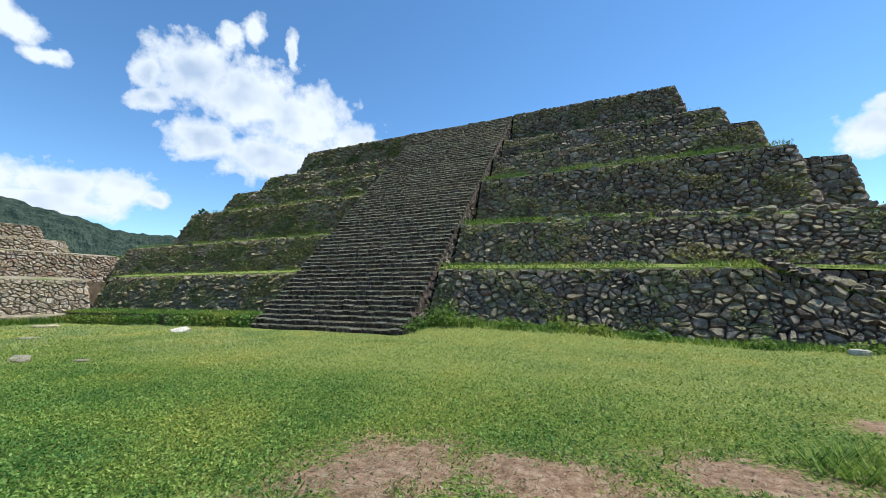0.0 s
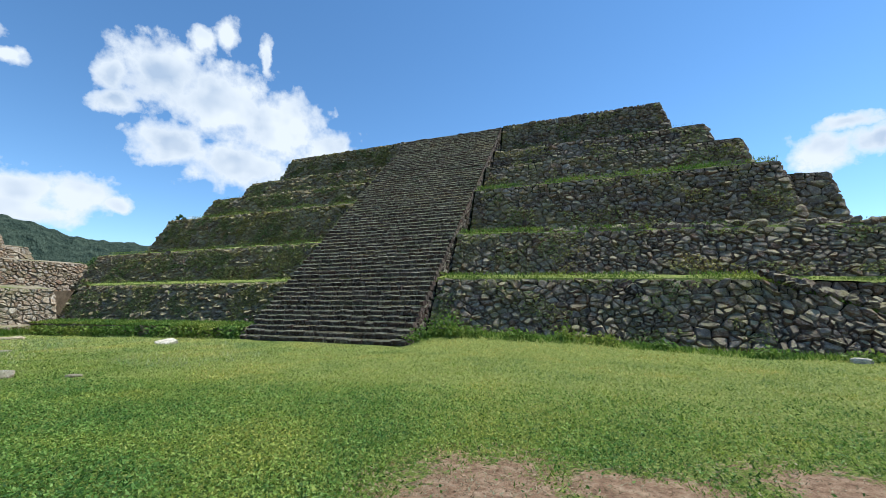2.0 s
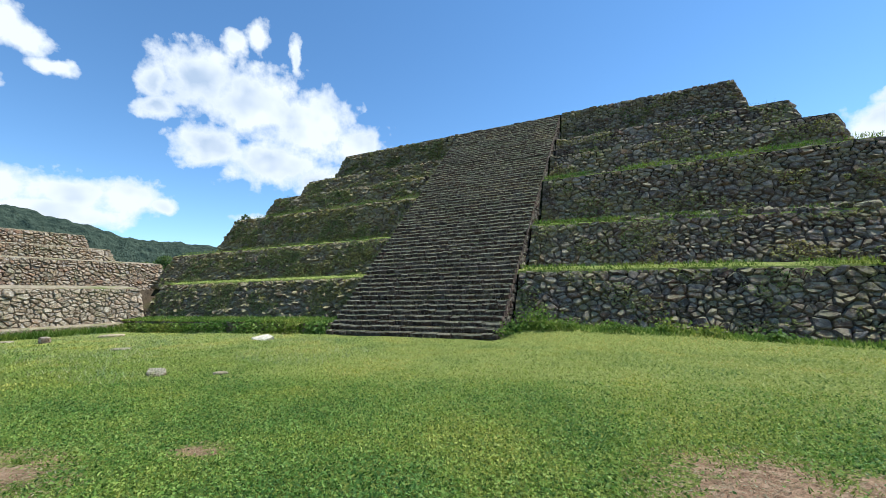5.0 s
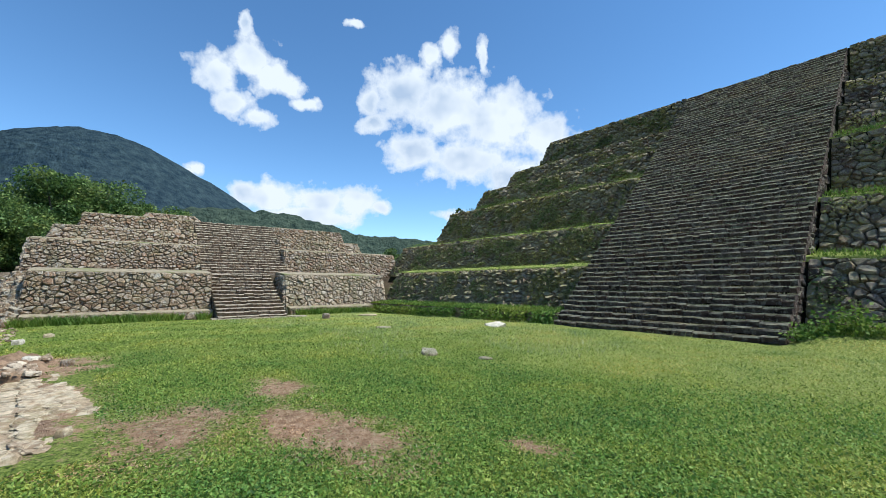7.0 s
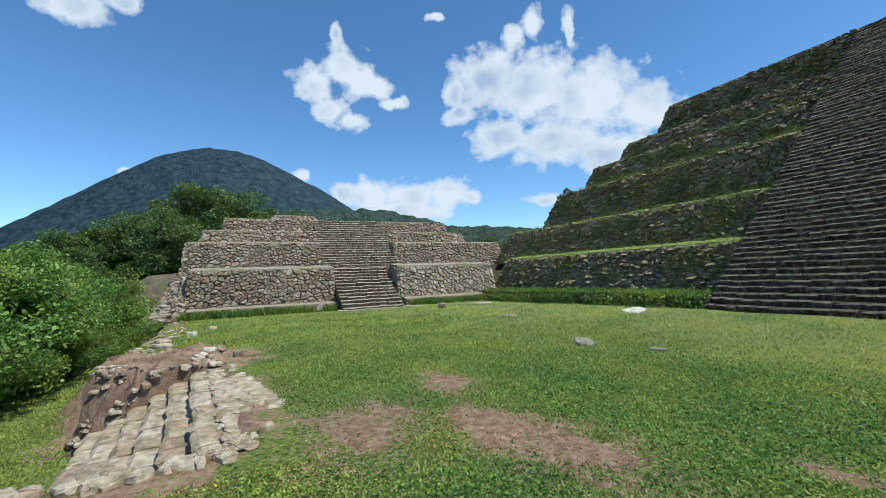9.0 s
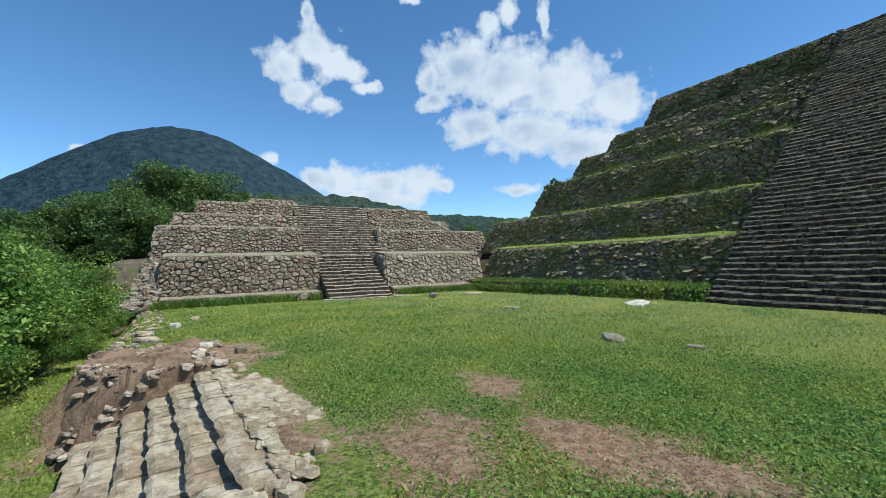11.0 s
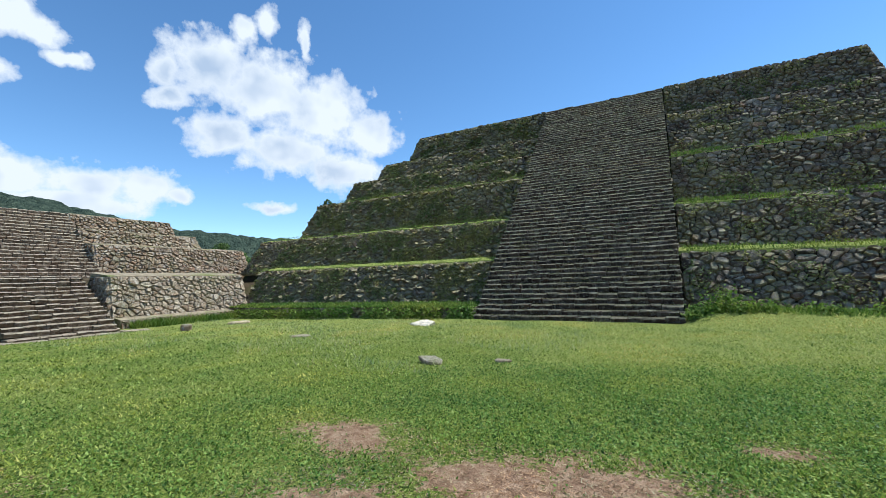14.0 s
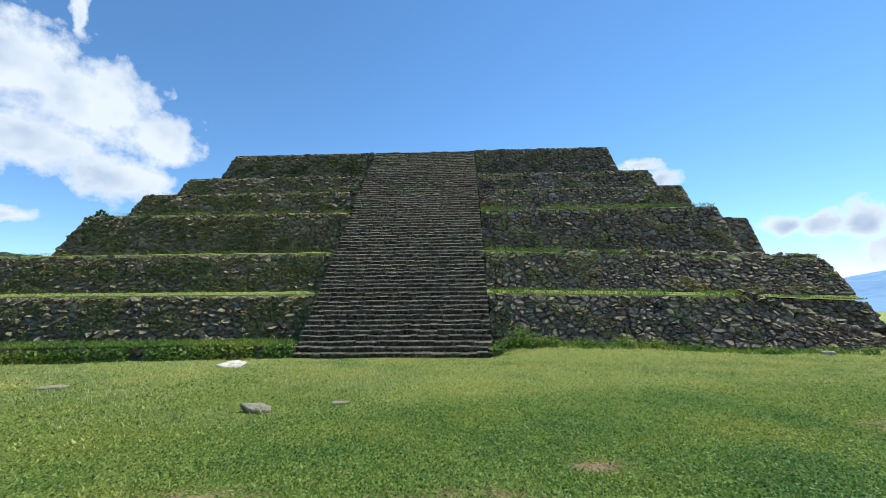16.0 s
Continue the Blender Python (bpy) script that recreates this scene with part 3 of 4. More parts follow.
def block_shape(seed):
    """A worn step block, one unit in each direction, its front at y = 0."""
    r = random.Random(seed)
    j = lambda s=0.03: r.uniform(-s, s)
    b, e = 0.13, 0.012
    v = [(-0.5, 1, 0), (0.5, 1, 0), (0.5, 0.16 + j(), 0), (-0.5, 0.16 + j(), 0), (-0.5, 1, 1), (0.5, 1, 1),
         (0.5 - e, b + j(), 1 + j()), (-0.5 + e, b + j(), 1 + j()), (0.5 - e, 0.02 + j(), 0.76 + j(0.06)), (-0.5 + e, 0.02 + j(), 0.76 + j(0.06)), (j(0.25), -0.01 + j(), 0.77 + j(0.07)), (j(0.25), b + j(), 1.0 + j(0.05)), (j(0.2), 0.15 + j(), 0)]
    f = [(3, 12, 10, 9), (12, 2, 8, 10), (9, 10, 11, 7), (10, 8, 6, 11), (7, 11, 6, 5, 4), (2, 1, 5, 6, 8), (0, 3, 9, 7, 4)]
    return np.array(v), f


BLOCKS = [block_shape(s) for s in range(16)]


def block_meshes(material):
    out = []
    for v, f in BLOCKS:
        m = bpy.data.meshes.new("step_block")
        m.from_pydata(v.tolist(), [], f)
        m.materials.append(material)
        out.append(m)
    return out


def flight(parent, material, base, x_dir, y_dir, width, steps, rise, tread, mean, seed, singles, label, loose=1.0):
    """Courses of blocks climbing along y_dir; base is the lower end of the nosing line, x_dir points along a step."""
    r = random.Random(seed)
    meshes = block_meshes(material)
    basis = Matrix((x_dir, y_dir, (0, 0, 1))).transposed().to_4x4()
    vs, fs, count = [], [], 0
    for s in range(steps):
        u = 0.0
        sag = r.uniform(-0.012, 0.012)
        while u < width - 0.02:
            w = min(mean * r.uniform(0.55, 1.5), width - u)
            if width - u - w < mean * 0.3:
                w = width - u
            k = r.randrange(16)
            c = Vector(base) + Vector(x_dir) * (u + w / 2) + Vector(y_dir) * (s * tread + loose * r.uniform(-0.025, 0.025)) + Vector((0, 0, s * rise + sag + loose * r.uniform(-0.014, 0.014)))
            m = Matrix.Translation(c) @ basis @ Matrix.Diagonal((w - 0.012, tread * 1.7, rise * 0.99, 1))
            u += w
            if s < singles:
                ob = new("step_block", meshes[k])
                ob.parent, ob.matrix_basis = parent, m
            else:
                v, f = BLOCKS[k]
                a = np.array(m)
                vs.append(v @ a[:3, :3].T + a[:3, 3])
                fs += [tuple(i + count for i in face) for face in f]
                count += len(v)
    if count:
        m = bpy.data.meshes.new("masonry_fill")
        m.from_pydata(np.concatenate(vs).tolist(), [], fs)
        tagged(link("masonry_fill", m, material, parent, label), kind="stuff")


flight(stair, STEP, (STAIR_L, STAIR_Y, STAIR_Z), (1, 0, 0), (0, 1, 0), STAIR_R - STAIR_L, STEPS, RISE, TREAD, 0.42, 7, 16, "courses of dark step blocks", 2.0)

cheek = Masonry(STEP, stair)
lay(cheek, (STAIR_R - 0.08, STAIR_Y + 0.55, STAIR_Z - 0.5), (STAIR_R - 0.08, 25.6, STAIR_TOP - 0.6), (STAIR_R - 0.08, STAIR_Y + 0.28, STAIR_Z + 0.06), (STAIR_R - 0.08, 25.3, STAIR_TOP - 0.02), 0.26, 611)
lay(cheek, (STAIR_L, 25.6, STAIR_TOP - 0.6), (STAIR_L, STAIR_Y + 0.55, STAIR_Z - 0.5), (STAIR_L, 25.3, STAIR_TOP - 0.02), (STAIR_L, STAIR_Y + 0.28, STAIR_Z + 0.06), 0.26, 612)
cheek.finish("stair_cheek", "rough stones along the stair sides")
c = 46000
s = rng.integers(0, STEPS, c)
pts = np.stack([rng.uniform(STAIR_L, STAIR_R, c), STAIR_Y + s * TREAD + rng.uniform(0.02, 0.08, c), STAIR_Z + (s + 1) * RISE - 0.01], -1)
STRAW = leaf_material("dry_straw", (0.16, 0.15, 0.08), (0.30, 0.27, 0.17), (0.46, 0.42, 0.30), 0.1)
tagged(link("dry_straw", polys("dry_straw", tufts(pts, 0.03, 0.035, 17, 0.9), 3), STRAW, stair, "dry straw caught on the step edges"), kind="stuff")

# plinth at the foot of the western half
plinth = hull("plinth", [(-28.2, 11.95, -0.4), (STAIR_L, 11.95, -0.4), (STAIR_L, 13.6, -0.4), (-28.2, 13.6, -0.4), (-28.2, 12.05, 0.5), (STAIR_L, 12.05, 0.62), (STAIR_L, 13.6, 0.75), (-28.2, 13.6, 0.65)], BOX, MORTAR_DARK, pyramid, "low plinth under grass", 0)
stones = Masonry(BASALT, plinth)
lay(stones, (-28.2, 11.95, 0.0), (STAIR_L, 11.95, 0.1), (-28.2, 12.02, 0.53), (STAIR_L, 12.02, 0.65), 0.24, 305, flat=1.5)
stones.finish("rubble_facing", "low plinth stones")
c = 9000
x = rng.uniform(-27.4, STAIR_L - 0.02, c)
y = 11.9 - 0.45 * rng.uniform(0, 1, c) ** 2
keep = np.array([noise.noise(Vector((v * 0.7, 1.0, 6))) for v in x]) > -0.45
x, y = x[keep], y[keep]
cover = np.stack([x, y + 0.1, ground_z(x, y) + 0.45 * rng.uniform(0, 1, len(x)) ** 1.6], -1)
tagged(link("ground_cover", polys("ground_cover", leaves(cover, 0.062, 22, (0, -0.4, 0.6)), 4), LUSH, plinth, "leafy weeds growing in front of the plinth"), kind="stuff")
c = 9000
x = rng.uniform(-28, STAIR_L - 0.05, c)
y = 11.92 + 1.2 * rng.uniform(0, 1, c) ** 1.8
z = 0.5 + 0.12 * (x + 28) / 14 + 0.12 * (y - 12)
tagged(link("plinth_grass", polys("plinth_grass", tufts(np.stack([x, y, z], -1), 0.11, 0.05, 21, 0.8), 3), LUSH, plinth, "bright weeds on the plinth"), kind="stuff")

# ---- the side platform ----
platform = tagged(new("side_platform"), "low tan rubble platform with terraces and a central stair", "platform")


def terrace(x0, x1, z0, z1, y0, y1, depth, size, seed, single=None, gap=None, inset=0.25, thick=0.5):
    """A terrace whose face looks along +x from y0 to y1; gap leaves a slot for the stair."""
    spans = [(y0, y1)] if gap is None else [(y0, gap[0]), (gap[1], y1)]
    for i, (a, b) in enumerate(spans):
        ia, ib = (inset if a == y0 else 0), (inset if b == y1 else 0)
        body = hull("terrace", [(x0, a, z0 - thick), (x0, b, z0 - thick), (depth, b, z0 - thick), (depth, a, z0 - thick),
                                (x1, a + ia, z1), (x1, b - ib, z1), (depth, b - ib, z1), (depth, a + ia, z1)], BOX, MORTAR_TAN, platform, "tan rubble terrace wall")
        m = Masonry(GREY if i and z0 < 1 else TAN, body)
        lay(m, (x0, a, z0), (x0, b, z0), (x1, a + ia, z1), (x1, b - ib, z1), size, seed + i, single)
        lay(m, (depth, a, z0), (x0, a, z0), (depth, a + ia, z1), (x1, a + ia, z1), size, seed + 5 + i)
        if gap and i == 1:
            lay(m, (depth, a, z0), (x0, a, z0), (depth, a, z1), (x1, a, z1), size, seed + 11)
        if gap is None or i == 1:
            lay(m, (x0, b, z0), (depth, b, z0), (x1, b - ib, z1), (depth, b - ib, z1), size, seed + 8 + i)
        m.finish("rubble_facing", "tan and grey rubble stones")
        # sloping earth strip behind the lip
        hull("ledge", [(x1 - 0.05, a + ia, z1 - 0.05), (x1 - 0.05, b - ib, z1 - 0.05), (x1 - 1.6, b - ib, z1 - 0.05), (x1 - 1.6, a + ia, z1 - 0.05),
                       (x1 - 0.1, a + ia, z1 + 0.04), (x1 - 0.1, b - ib, z1 + 0.04), (x1 - 1.6, b - ib, z1 + 0.2), (x1 - 1.6, a + ia, z1 + 0.2)], BOX, DRY_EARTH, body, "dry earth on the ledge")


terrace(-28.1, -28.5, 0.0, 2.22, -4.2, 13.2, -33.0, 0.28, 400, lambda c: c.x > -28.7 and 0.0 < c.y < 11.5, (2.9, 6.6))
hull("floor_fill", [(-29.9, 2.8, -0.5), (-29.9, 6.7, -0.5), (-44, 6.7, -0.5), (-44, 2.8, -0.5), (-29.9, 2.8, 2.2), (-29.9, 6.7, 2.2), (-44, 6.7, 2.2), (-44, 2.8, 2.2)], BOX, MORTAR_TAN, platform, "terrace floor")
hull("upper_floor", [(-32.9, -4.9, 0.0), (-32.9, 18, 0.0), (-48, 18, 0.0), (-48, -4.9, 0.0), (-32.9, -4.9, 2.21), (-32.9, 18, 2.21), (-48, 18, 2.21), (-48, -4.9, 2.21)], BOX, MORTAR_TAN, platform, "terrace floor")
terrace(-33.9, -34.5, 2.2, 4.1, -4.9, 17.8, -46, 0.25, 420, None, (3.2, 8.5))
terrace(-35.7, -36.1, 4.1, 5.05, -4.1, 15.2, -46, 0.24, 440, None, (3.2, 8.5))
terrace(-37.2, -37.5, 5.05, 6.05, -2.9, 14.3, -46, 0.24, 460, None, (3.2, 8.5))
terrace(-38.0, -38.2, 6.05, 6.45, 0.3, 3.6, -41, 0.3, 480)
# plinths to each side of the stair
for a, b, s in ((-4.0, 2.9, 500), (6.7, 13.0, 510)):
    body = hull("plinth", [(-27.6, a, -0.5), (-27.6, b, -0.5), (-28.3, b, -0.5), (-28.3, a, -0.5), (-27.65, a, 0.36), (-27.65, b, 0.36), (-28.3, b, 0.46), (-28.3, a, 0.46)], BOX, DRY_EARTH, platform, "low rubble plinth")
    m = Masonry(TAN, body)
    lay(m, (-27.6, a, -0.05), (-27.6, b, -0.05), (-27.65, a, 0.36), (-27.65, b, 0.36), 0.22, s, flat=1.4)
    m.finish("rubble_facing", "low plinth stones")
low = tagged(new("lower_stair"), "tan stone stair", "")
low.parent = platform
flight(low, TAN_STEP, (-26.4, 2.9, -0.02), (0, 1, 0), (-1, 0, 0), 3.25, 13, 0.171, 0.27, 0.4, 31, 13, "tan step blocks", 1.5)
hull("core", [(-26.9, 2.92, -0.3), (-26.9, 6.1, -0.3), (-30.2, 6.1, -0.3), (-30.2, 2.92, -0.3), (-29.9, 2.92, 2.05), (-29.9, 6.1, 2.05), (-30.2, 6.1, 2.05), (-30.2, 2.92, 2.05)], BOX, MORTAR_TAN, low)
flight(low, TAN_STEP, (-26.13, 2.6, -0.13), (0, 1, 0), (-1, 0, 0), 4.5, 1, 0.16, 0.3, 0.4, 34, 1, "wide bottom step", 1.5)
up_st = tagged(new("upper_stair"), "tan stone stair", "")
up_st.parent = platform
flight(up_st, TAN_STEP, (-33.4, 3.2, 2.2), (0, 1, 0), (-1, 0, 0), 5.3, 21, 0.184, 0.21, 0.4, 32, 8, "tan step blocks", 1.5)
hull("core", [(-33.5, 3.22, 2.0), (-33.5, 8.48, 2.0), (-38, 8.48, 2.0), (-38, 3.22, 2.0), (-37.6, 3.22, 5.9), (-37.6, 8.48, 5.9), (-38, 8.48, 5.9), (-38, 3.22, 5.9)], BOX, MORTAR_TAN, up_st)

# ---- far hills ----
def heightfield(name, xs, ys, func, material, label, category="backdrop"):
    X, Y = np.meshgrid(xs, ys)
    Z = func(X, Y)
    w, h = len(xs), len(ys)
    i = np.arange(w * h).reshape(h, w)
    m = bpy.data.meshes.new(name)
    m.from_pydata(np.stack([X, Y, Z], -1).reshape(-1, 3).tolist(), [], np.stack([i[:-1, :-1], i[:-1, 1:], i[1:, 1:], i[1:, :-1]], -1).reshape(-1, 4).tolist())
    return tagged(link(name, m, material), label, category, kind="structure")


def rough_noise(X, Y, scale, octaves=4):
    out = np.zeros(X.size)
    flat = np.stack([X.reshape(-1), Y.reshape(-1)], -1) / scale
    for k, (a, b) in enumerate(flat):
        out[k] = noise.fractal(Vector((a, b, 0.5)), 0.9, 2.1, octaves)
    return out.reshape(X.shape)


def peak(X, Y):
    d2 = (X + 1404) ** 2 + ((Y + 52) * np.where(Y > -52, 0.86, 1.0)) ** 2
    z = 398 * np.exp(-(d2 / (2 * 307.0 ** 2)) ** 1.12) + 40 * np.exp(-((X + 1500) ** 2 + (Y + 700) ** 2) / (2 * 380.0 ** 2))
    return z - 24 + 9 * rough_noise(X, Y, 120) + 4 * rough_noise(X, Y, 25, 2)


heightfield("backdrop", np.linspace(-2300, -500, 120), np.linspace(-1500, 1000, 140), peak, FAR_PEAK, "tall rounded mountain covered in distant forest, blue haze painted into its colour")


def ridge(X, Y):
    az = np.degrees(np.arctan2(Y, X)) % 360
    r = np.hypot(X, Y)
    crest = 88 + 12 * smooth(140, 150, az) + 32 * smooth(150, 166, az) - 95 * smooth(170, 196, az)
    z = crest * np.exp(-((r - 700) / 130) ** 2)
    return z - 18 + 4.5 * rough_noise(X, Y, 16, 3) + 5 * rough_noise(X, Y, 70, 2)


az, rr = np.radians(np.arange(110, 215, 0.3)), np.arange(440, 800, 18.0)
A, R = np.meshgrid(az, rr)
PX, PY = R * np.cos(A), R * np.sin(A)
PZ = ridge(PX, PY)
i = np.arange(A.size).reshape(A.shape)
me = bpy.data.meshes.new("backdrop")
me.from_pydata(np.stack([PX, PY, PZ], -1).reshape(-1, 3).tolist(), [], np.stack([i[:-1, :-1], i[:-1, 1:], i[1:, 1:], i[1:, :-1]], -1).reshape(-1, 4).tolist())
tagged(link("backdrop", me, FAR_RIDGE), "wooded green ridge behind the ruins", "backdrop", kind="structure")
heightfield("backdrop", np.linspace(1500, 3400, 40), np.linspace(1500, 3600, 40), lambda X, Y: 260 * np.exp(-((X - 2750) ** 2 + (Y - 2550) ** 2) / (2 * 560.0 ** 2)) - 20 + 18 * rough_noise(X, Y, 300), FAR_BLUE, "pale blue mountain far away, haze painted into its colour")


# ---- clouds on a far dome ----
CLOUDS = [(68.6, 15.2, 3.6, 2.3), (64.5, 15.6, 2.6, 1.6), (147.0, 25.3, 5.8, 4.0), (141.0, 23.3, 8.2, 5.0), (133.7, 21.6, 6.6, 5.2), (127.4, 19.2, 4.2, 3.8), (151.9, 23.9, 2.0, 2.7), (145.9, 17.9, 5.0, 2.9),
          (138.4, 16.8, 8.0, 3.5), (131.0, 14.6, 6.0, 3.0), (151.2, 21.2, 2.4, 1.4), (143.6, 29.4, 1.9, 1.8), (140.8, 30.9, 1.9, 2.1), (136.0, 29.6, 0.9, 2.4),
          (170.7, 24.7, 3.3, 2.6), (167.3, 26.9, 3.4, 2.5), (165.0, 25.4, 3.0, 2.4), (169.0, 21.6, 2.9, 1.7), (166.2, 20.4, 2.3, 1.3), (162.4, 24.6, 2.3, 1.5),
          (160.2, 22.8, 2.2, 1.0), (167.9, 30.2, 1.0, 1.3), (167.1, 11.3, 2.6, 1.8), (164.1, 10.9, 4.5, 2.6), (158.0, 10.8, 5.4, 2.4), (153.3, 11.0, 3.5, 2.4),
          (159.6, 8.9, 9.1, 1.9), (150.3, 10.4, 1.9, 1.1), (140.0, 9.5, 2.9, 0.9), (172.8, 13.4, 1.3, 0.9), (191.5, 12.6, 0.8, 0.5),
          (154.1, 32.3, 1.6, 0.6), (195.9, 27.3, 4.0, 1.7), (191.7, 29.1, 2.0, 1.3), (66.5, 17.5, 2.9, 0.9), (53.1, 8.7, 2.1, 1.3),
          (50.0, 8.3, 2.6, 1.6), (46.7, 8.3, 2.3, 2.1), (45.6, 5.5, 2.2, 2.1)]


def cloud_material():
    n = Nodes("cloud")
    d = n.vec("NORMALIZE", n.local())
    xyz = n.tree.nodes.new("ShaderNodeSeparateXYZ")
    n.put(xyz.inputs[0], d)
    az = n.math("MULTIPLY", n.math("ARCTAN2", xyz.outputs[1], xyz.outputs[0]), 180 / math.pi)
    el = n.math("MULTIPLY", n.math("ARCSINE", xyz.outputs[2]), 180 / math.pi)
    az = n.math("ADD", az, n.math("MULTIPLY", n.math("LESS_THAN", az, 0.0), 360.0))
    pos = n.node("ShaderNodeCombineXYZ", X=az, Y=el)
    warp = n.vec("SUBTRACT", n.noise(0.28, 4, 0.6, pos, 1), (0.5, 0.5, 0.5))
    q = n.vec("ADD", pos, n.vec("MULTIPLY", warp, (2.6, 2.0, 0)))
    best = None
    for a, e, w, h in CLOUDS:
        f = n.vec("LENGTH", n.vec("MULTIPLY", n.vec("SUBTRACT", q, (a, e, 0)), (1 / w, 1 / h, 0)), out=1)
        best = f if best is None else n.math("MINIMUM", best, f)
    wisp = n.noise(0.42, 9, 0.56, pos)
    dens = n.math("ADD", n.math("SUBTRACT", 1.0, best), n.math("MULTIPLY", n.math("SUBTRACT", wisp, 0.5), n.math("MULTIPLY", n.math("MINIMUM", best, 1.0), 2.1)))
    alpha = n.ramp(dens, (0.0, 0.0), (0.2, 0.45), (0.5, 1.0))
    under = n.noise(0.13, 3, 0.5, n.vec("ADD", pos, (3.0, 11.0, 0)))
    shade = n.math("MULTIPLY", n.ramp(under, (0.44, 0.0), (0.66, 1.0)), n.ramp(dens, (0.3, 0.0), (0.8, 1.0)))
    col = n.mix(shade, (1.0, 1.0, 1.0), (0.55, 0.64, 0.78))
    glow = n.node("ShaderNodeEmission", Color=col, Strength=0.74)
    clear = n.node("ShaderNodeBsdfTransparent")
    n.put(n.out.inputs[0], n.node("ShaderNodeMixShader", Fac=alpha, _1=clear, _2=glow))
    return n.mat


bm = bmesh.new()
grid = [[bm.verts.new((4200 * math.cos(radians(e)) * math.cos(radians(a)), 4200 * math.cos(radians(e)) * math.sin(radians(a)), 4200 * math.sin(radians(e)))) for a in range(20, 231, 3)] for e in range(1, 47, 3)]
for p, q in zip(grid, grid[1:]):
    for k in range(len(p) - 1):
        bm.faces.new((p[k], p[k + 1], q[k + 1], q[k]))
tagged(part("backdrop", bm, cloud_material()), "white cumulus clouds in a blue sky", "sky", kind="structure")


# ---- plants ----
def limb(bm, a, b, ra, rb, sides=7):
    a, b = Vector(a), Vector(b)
    q = (b - a).to_track_quat("Z", "Y").to_matrix()
    rings = []
    for p, r in ((a, ra), (b, rb)):
        rings.append([bm.verts.new(p + q @ Vector((math.cos(i * 2 * math.pi / sides) * r, math.sin(i * 2 * math.pi / sides) * r, 0))) for i in range(sides)])
    for i in range(sides):
        j = (i + 1) % sides
        bm.faces.new((rings[0][i], rings[0][j], rings[1][j], rings[1][i]))


def plant(name, category, label, group, height, spread, trunk, clumps, per, leaf, material, seed, stem):
    """A woody plant: forked trunk and limbs, and a crown of leaf clumps with gaps."""
    r = np.random.default_rng(seed)
    thing = tagged(new(name), label, category, group)
    bm = bmesh.new()
    cents = []
    for _ in range(clumps):
        a, u = r.uniform(0, 2 * np.pi), r.uniform(-1, 1)
        rad = r.uniform(0.55, 1.0)
        s = math.sqrt(1 - u * u) * rad * spread * (1 + 0.25 * math.sin(3 * a + seed))
        cents.append((s * math.cos(a), s * math.sin(a), trunk + (height - trunk) * (0.5 + 0.5 * u * rad)))
    limb(bm, (0, 0, -0.4), (0.1, 0, trunk * 0.7), stem, stem * 0.75)
    for c in cents[::max(1, clumps // 9)]:
        mid = (c[0] * 0.4, c[1] * 0.4, trunk + (c[2] - trunk) * 0.3)
        limb(bm, (0.1, 0, trunk * 0.68), mid, stem * 0.6, stem * 0.35, 6)
        limb(bm, mid, c, stem * 0.35, stem * 0.1, 5)
    part("trunk", bm, BARK, thing, "grey-brown branching trunk")
    pts = []
    for c in cents:
        p = r.normal(size=(per, 3))
        p /= np.linalg.norm(p, axis=1, keepdims=True)
        size = r.uniform(0.16, 0.34) * spread
        pts.append(np.array(c) + p * size * r.uniform(0.55, 1.08, (per, 1)) * (1, 1, 0.75))
    pts = np.concatenate(pts)
    ob = link("crown", polys("crown", leaves(pts, leaf, seed + 1, (0, 0, 0.5)), 4), material, thing, "crown of small green leaves")
    tagged(ob, kind="stuff")
    return thing


def spot(x, y, turn=0, size=1.0, sink=0.1):
    return Matrix.Translation((x, y, float(ground_z(x, y)) - sink)) @ Matrix.Rotation(turn, 4, "Z") @ Matrix.Scale(size, 4)


def scatter(kinds, places):
    for k, (x, y, s) in enumerate(places):
        src = kinds[k % len(kinds)]
        m = spot(x, y, k * 2.4, s)
        if k < len(kinds):
            src.matrix_basis = m
        else:
            c = copy_thing(src, m)
            c.scale = (s, s, s)


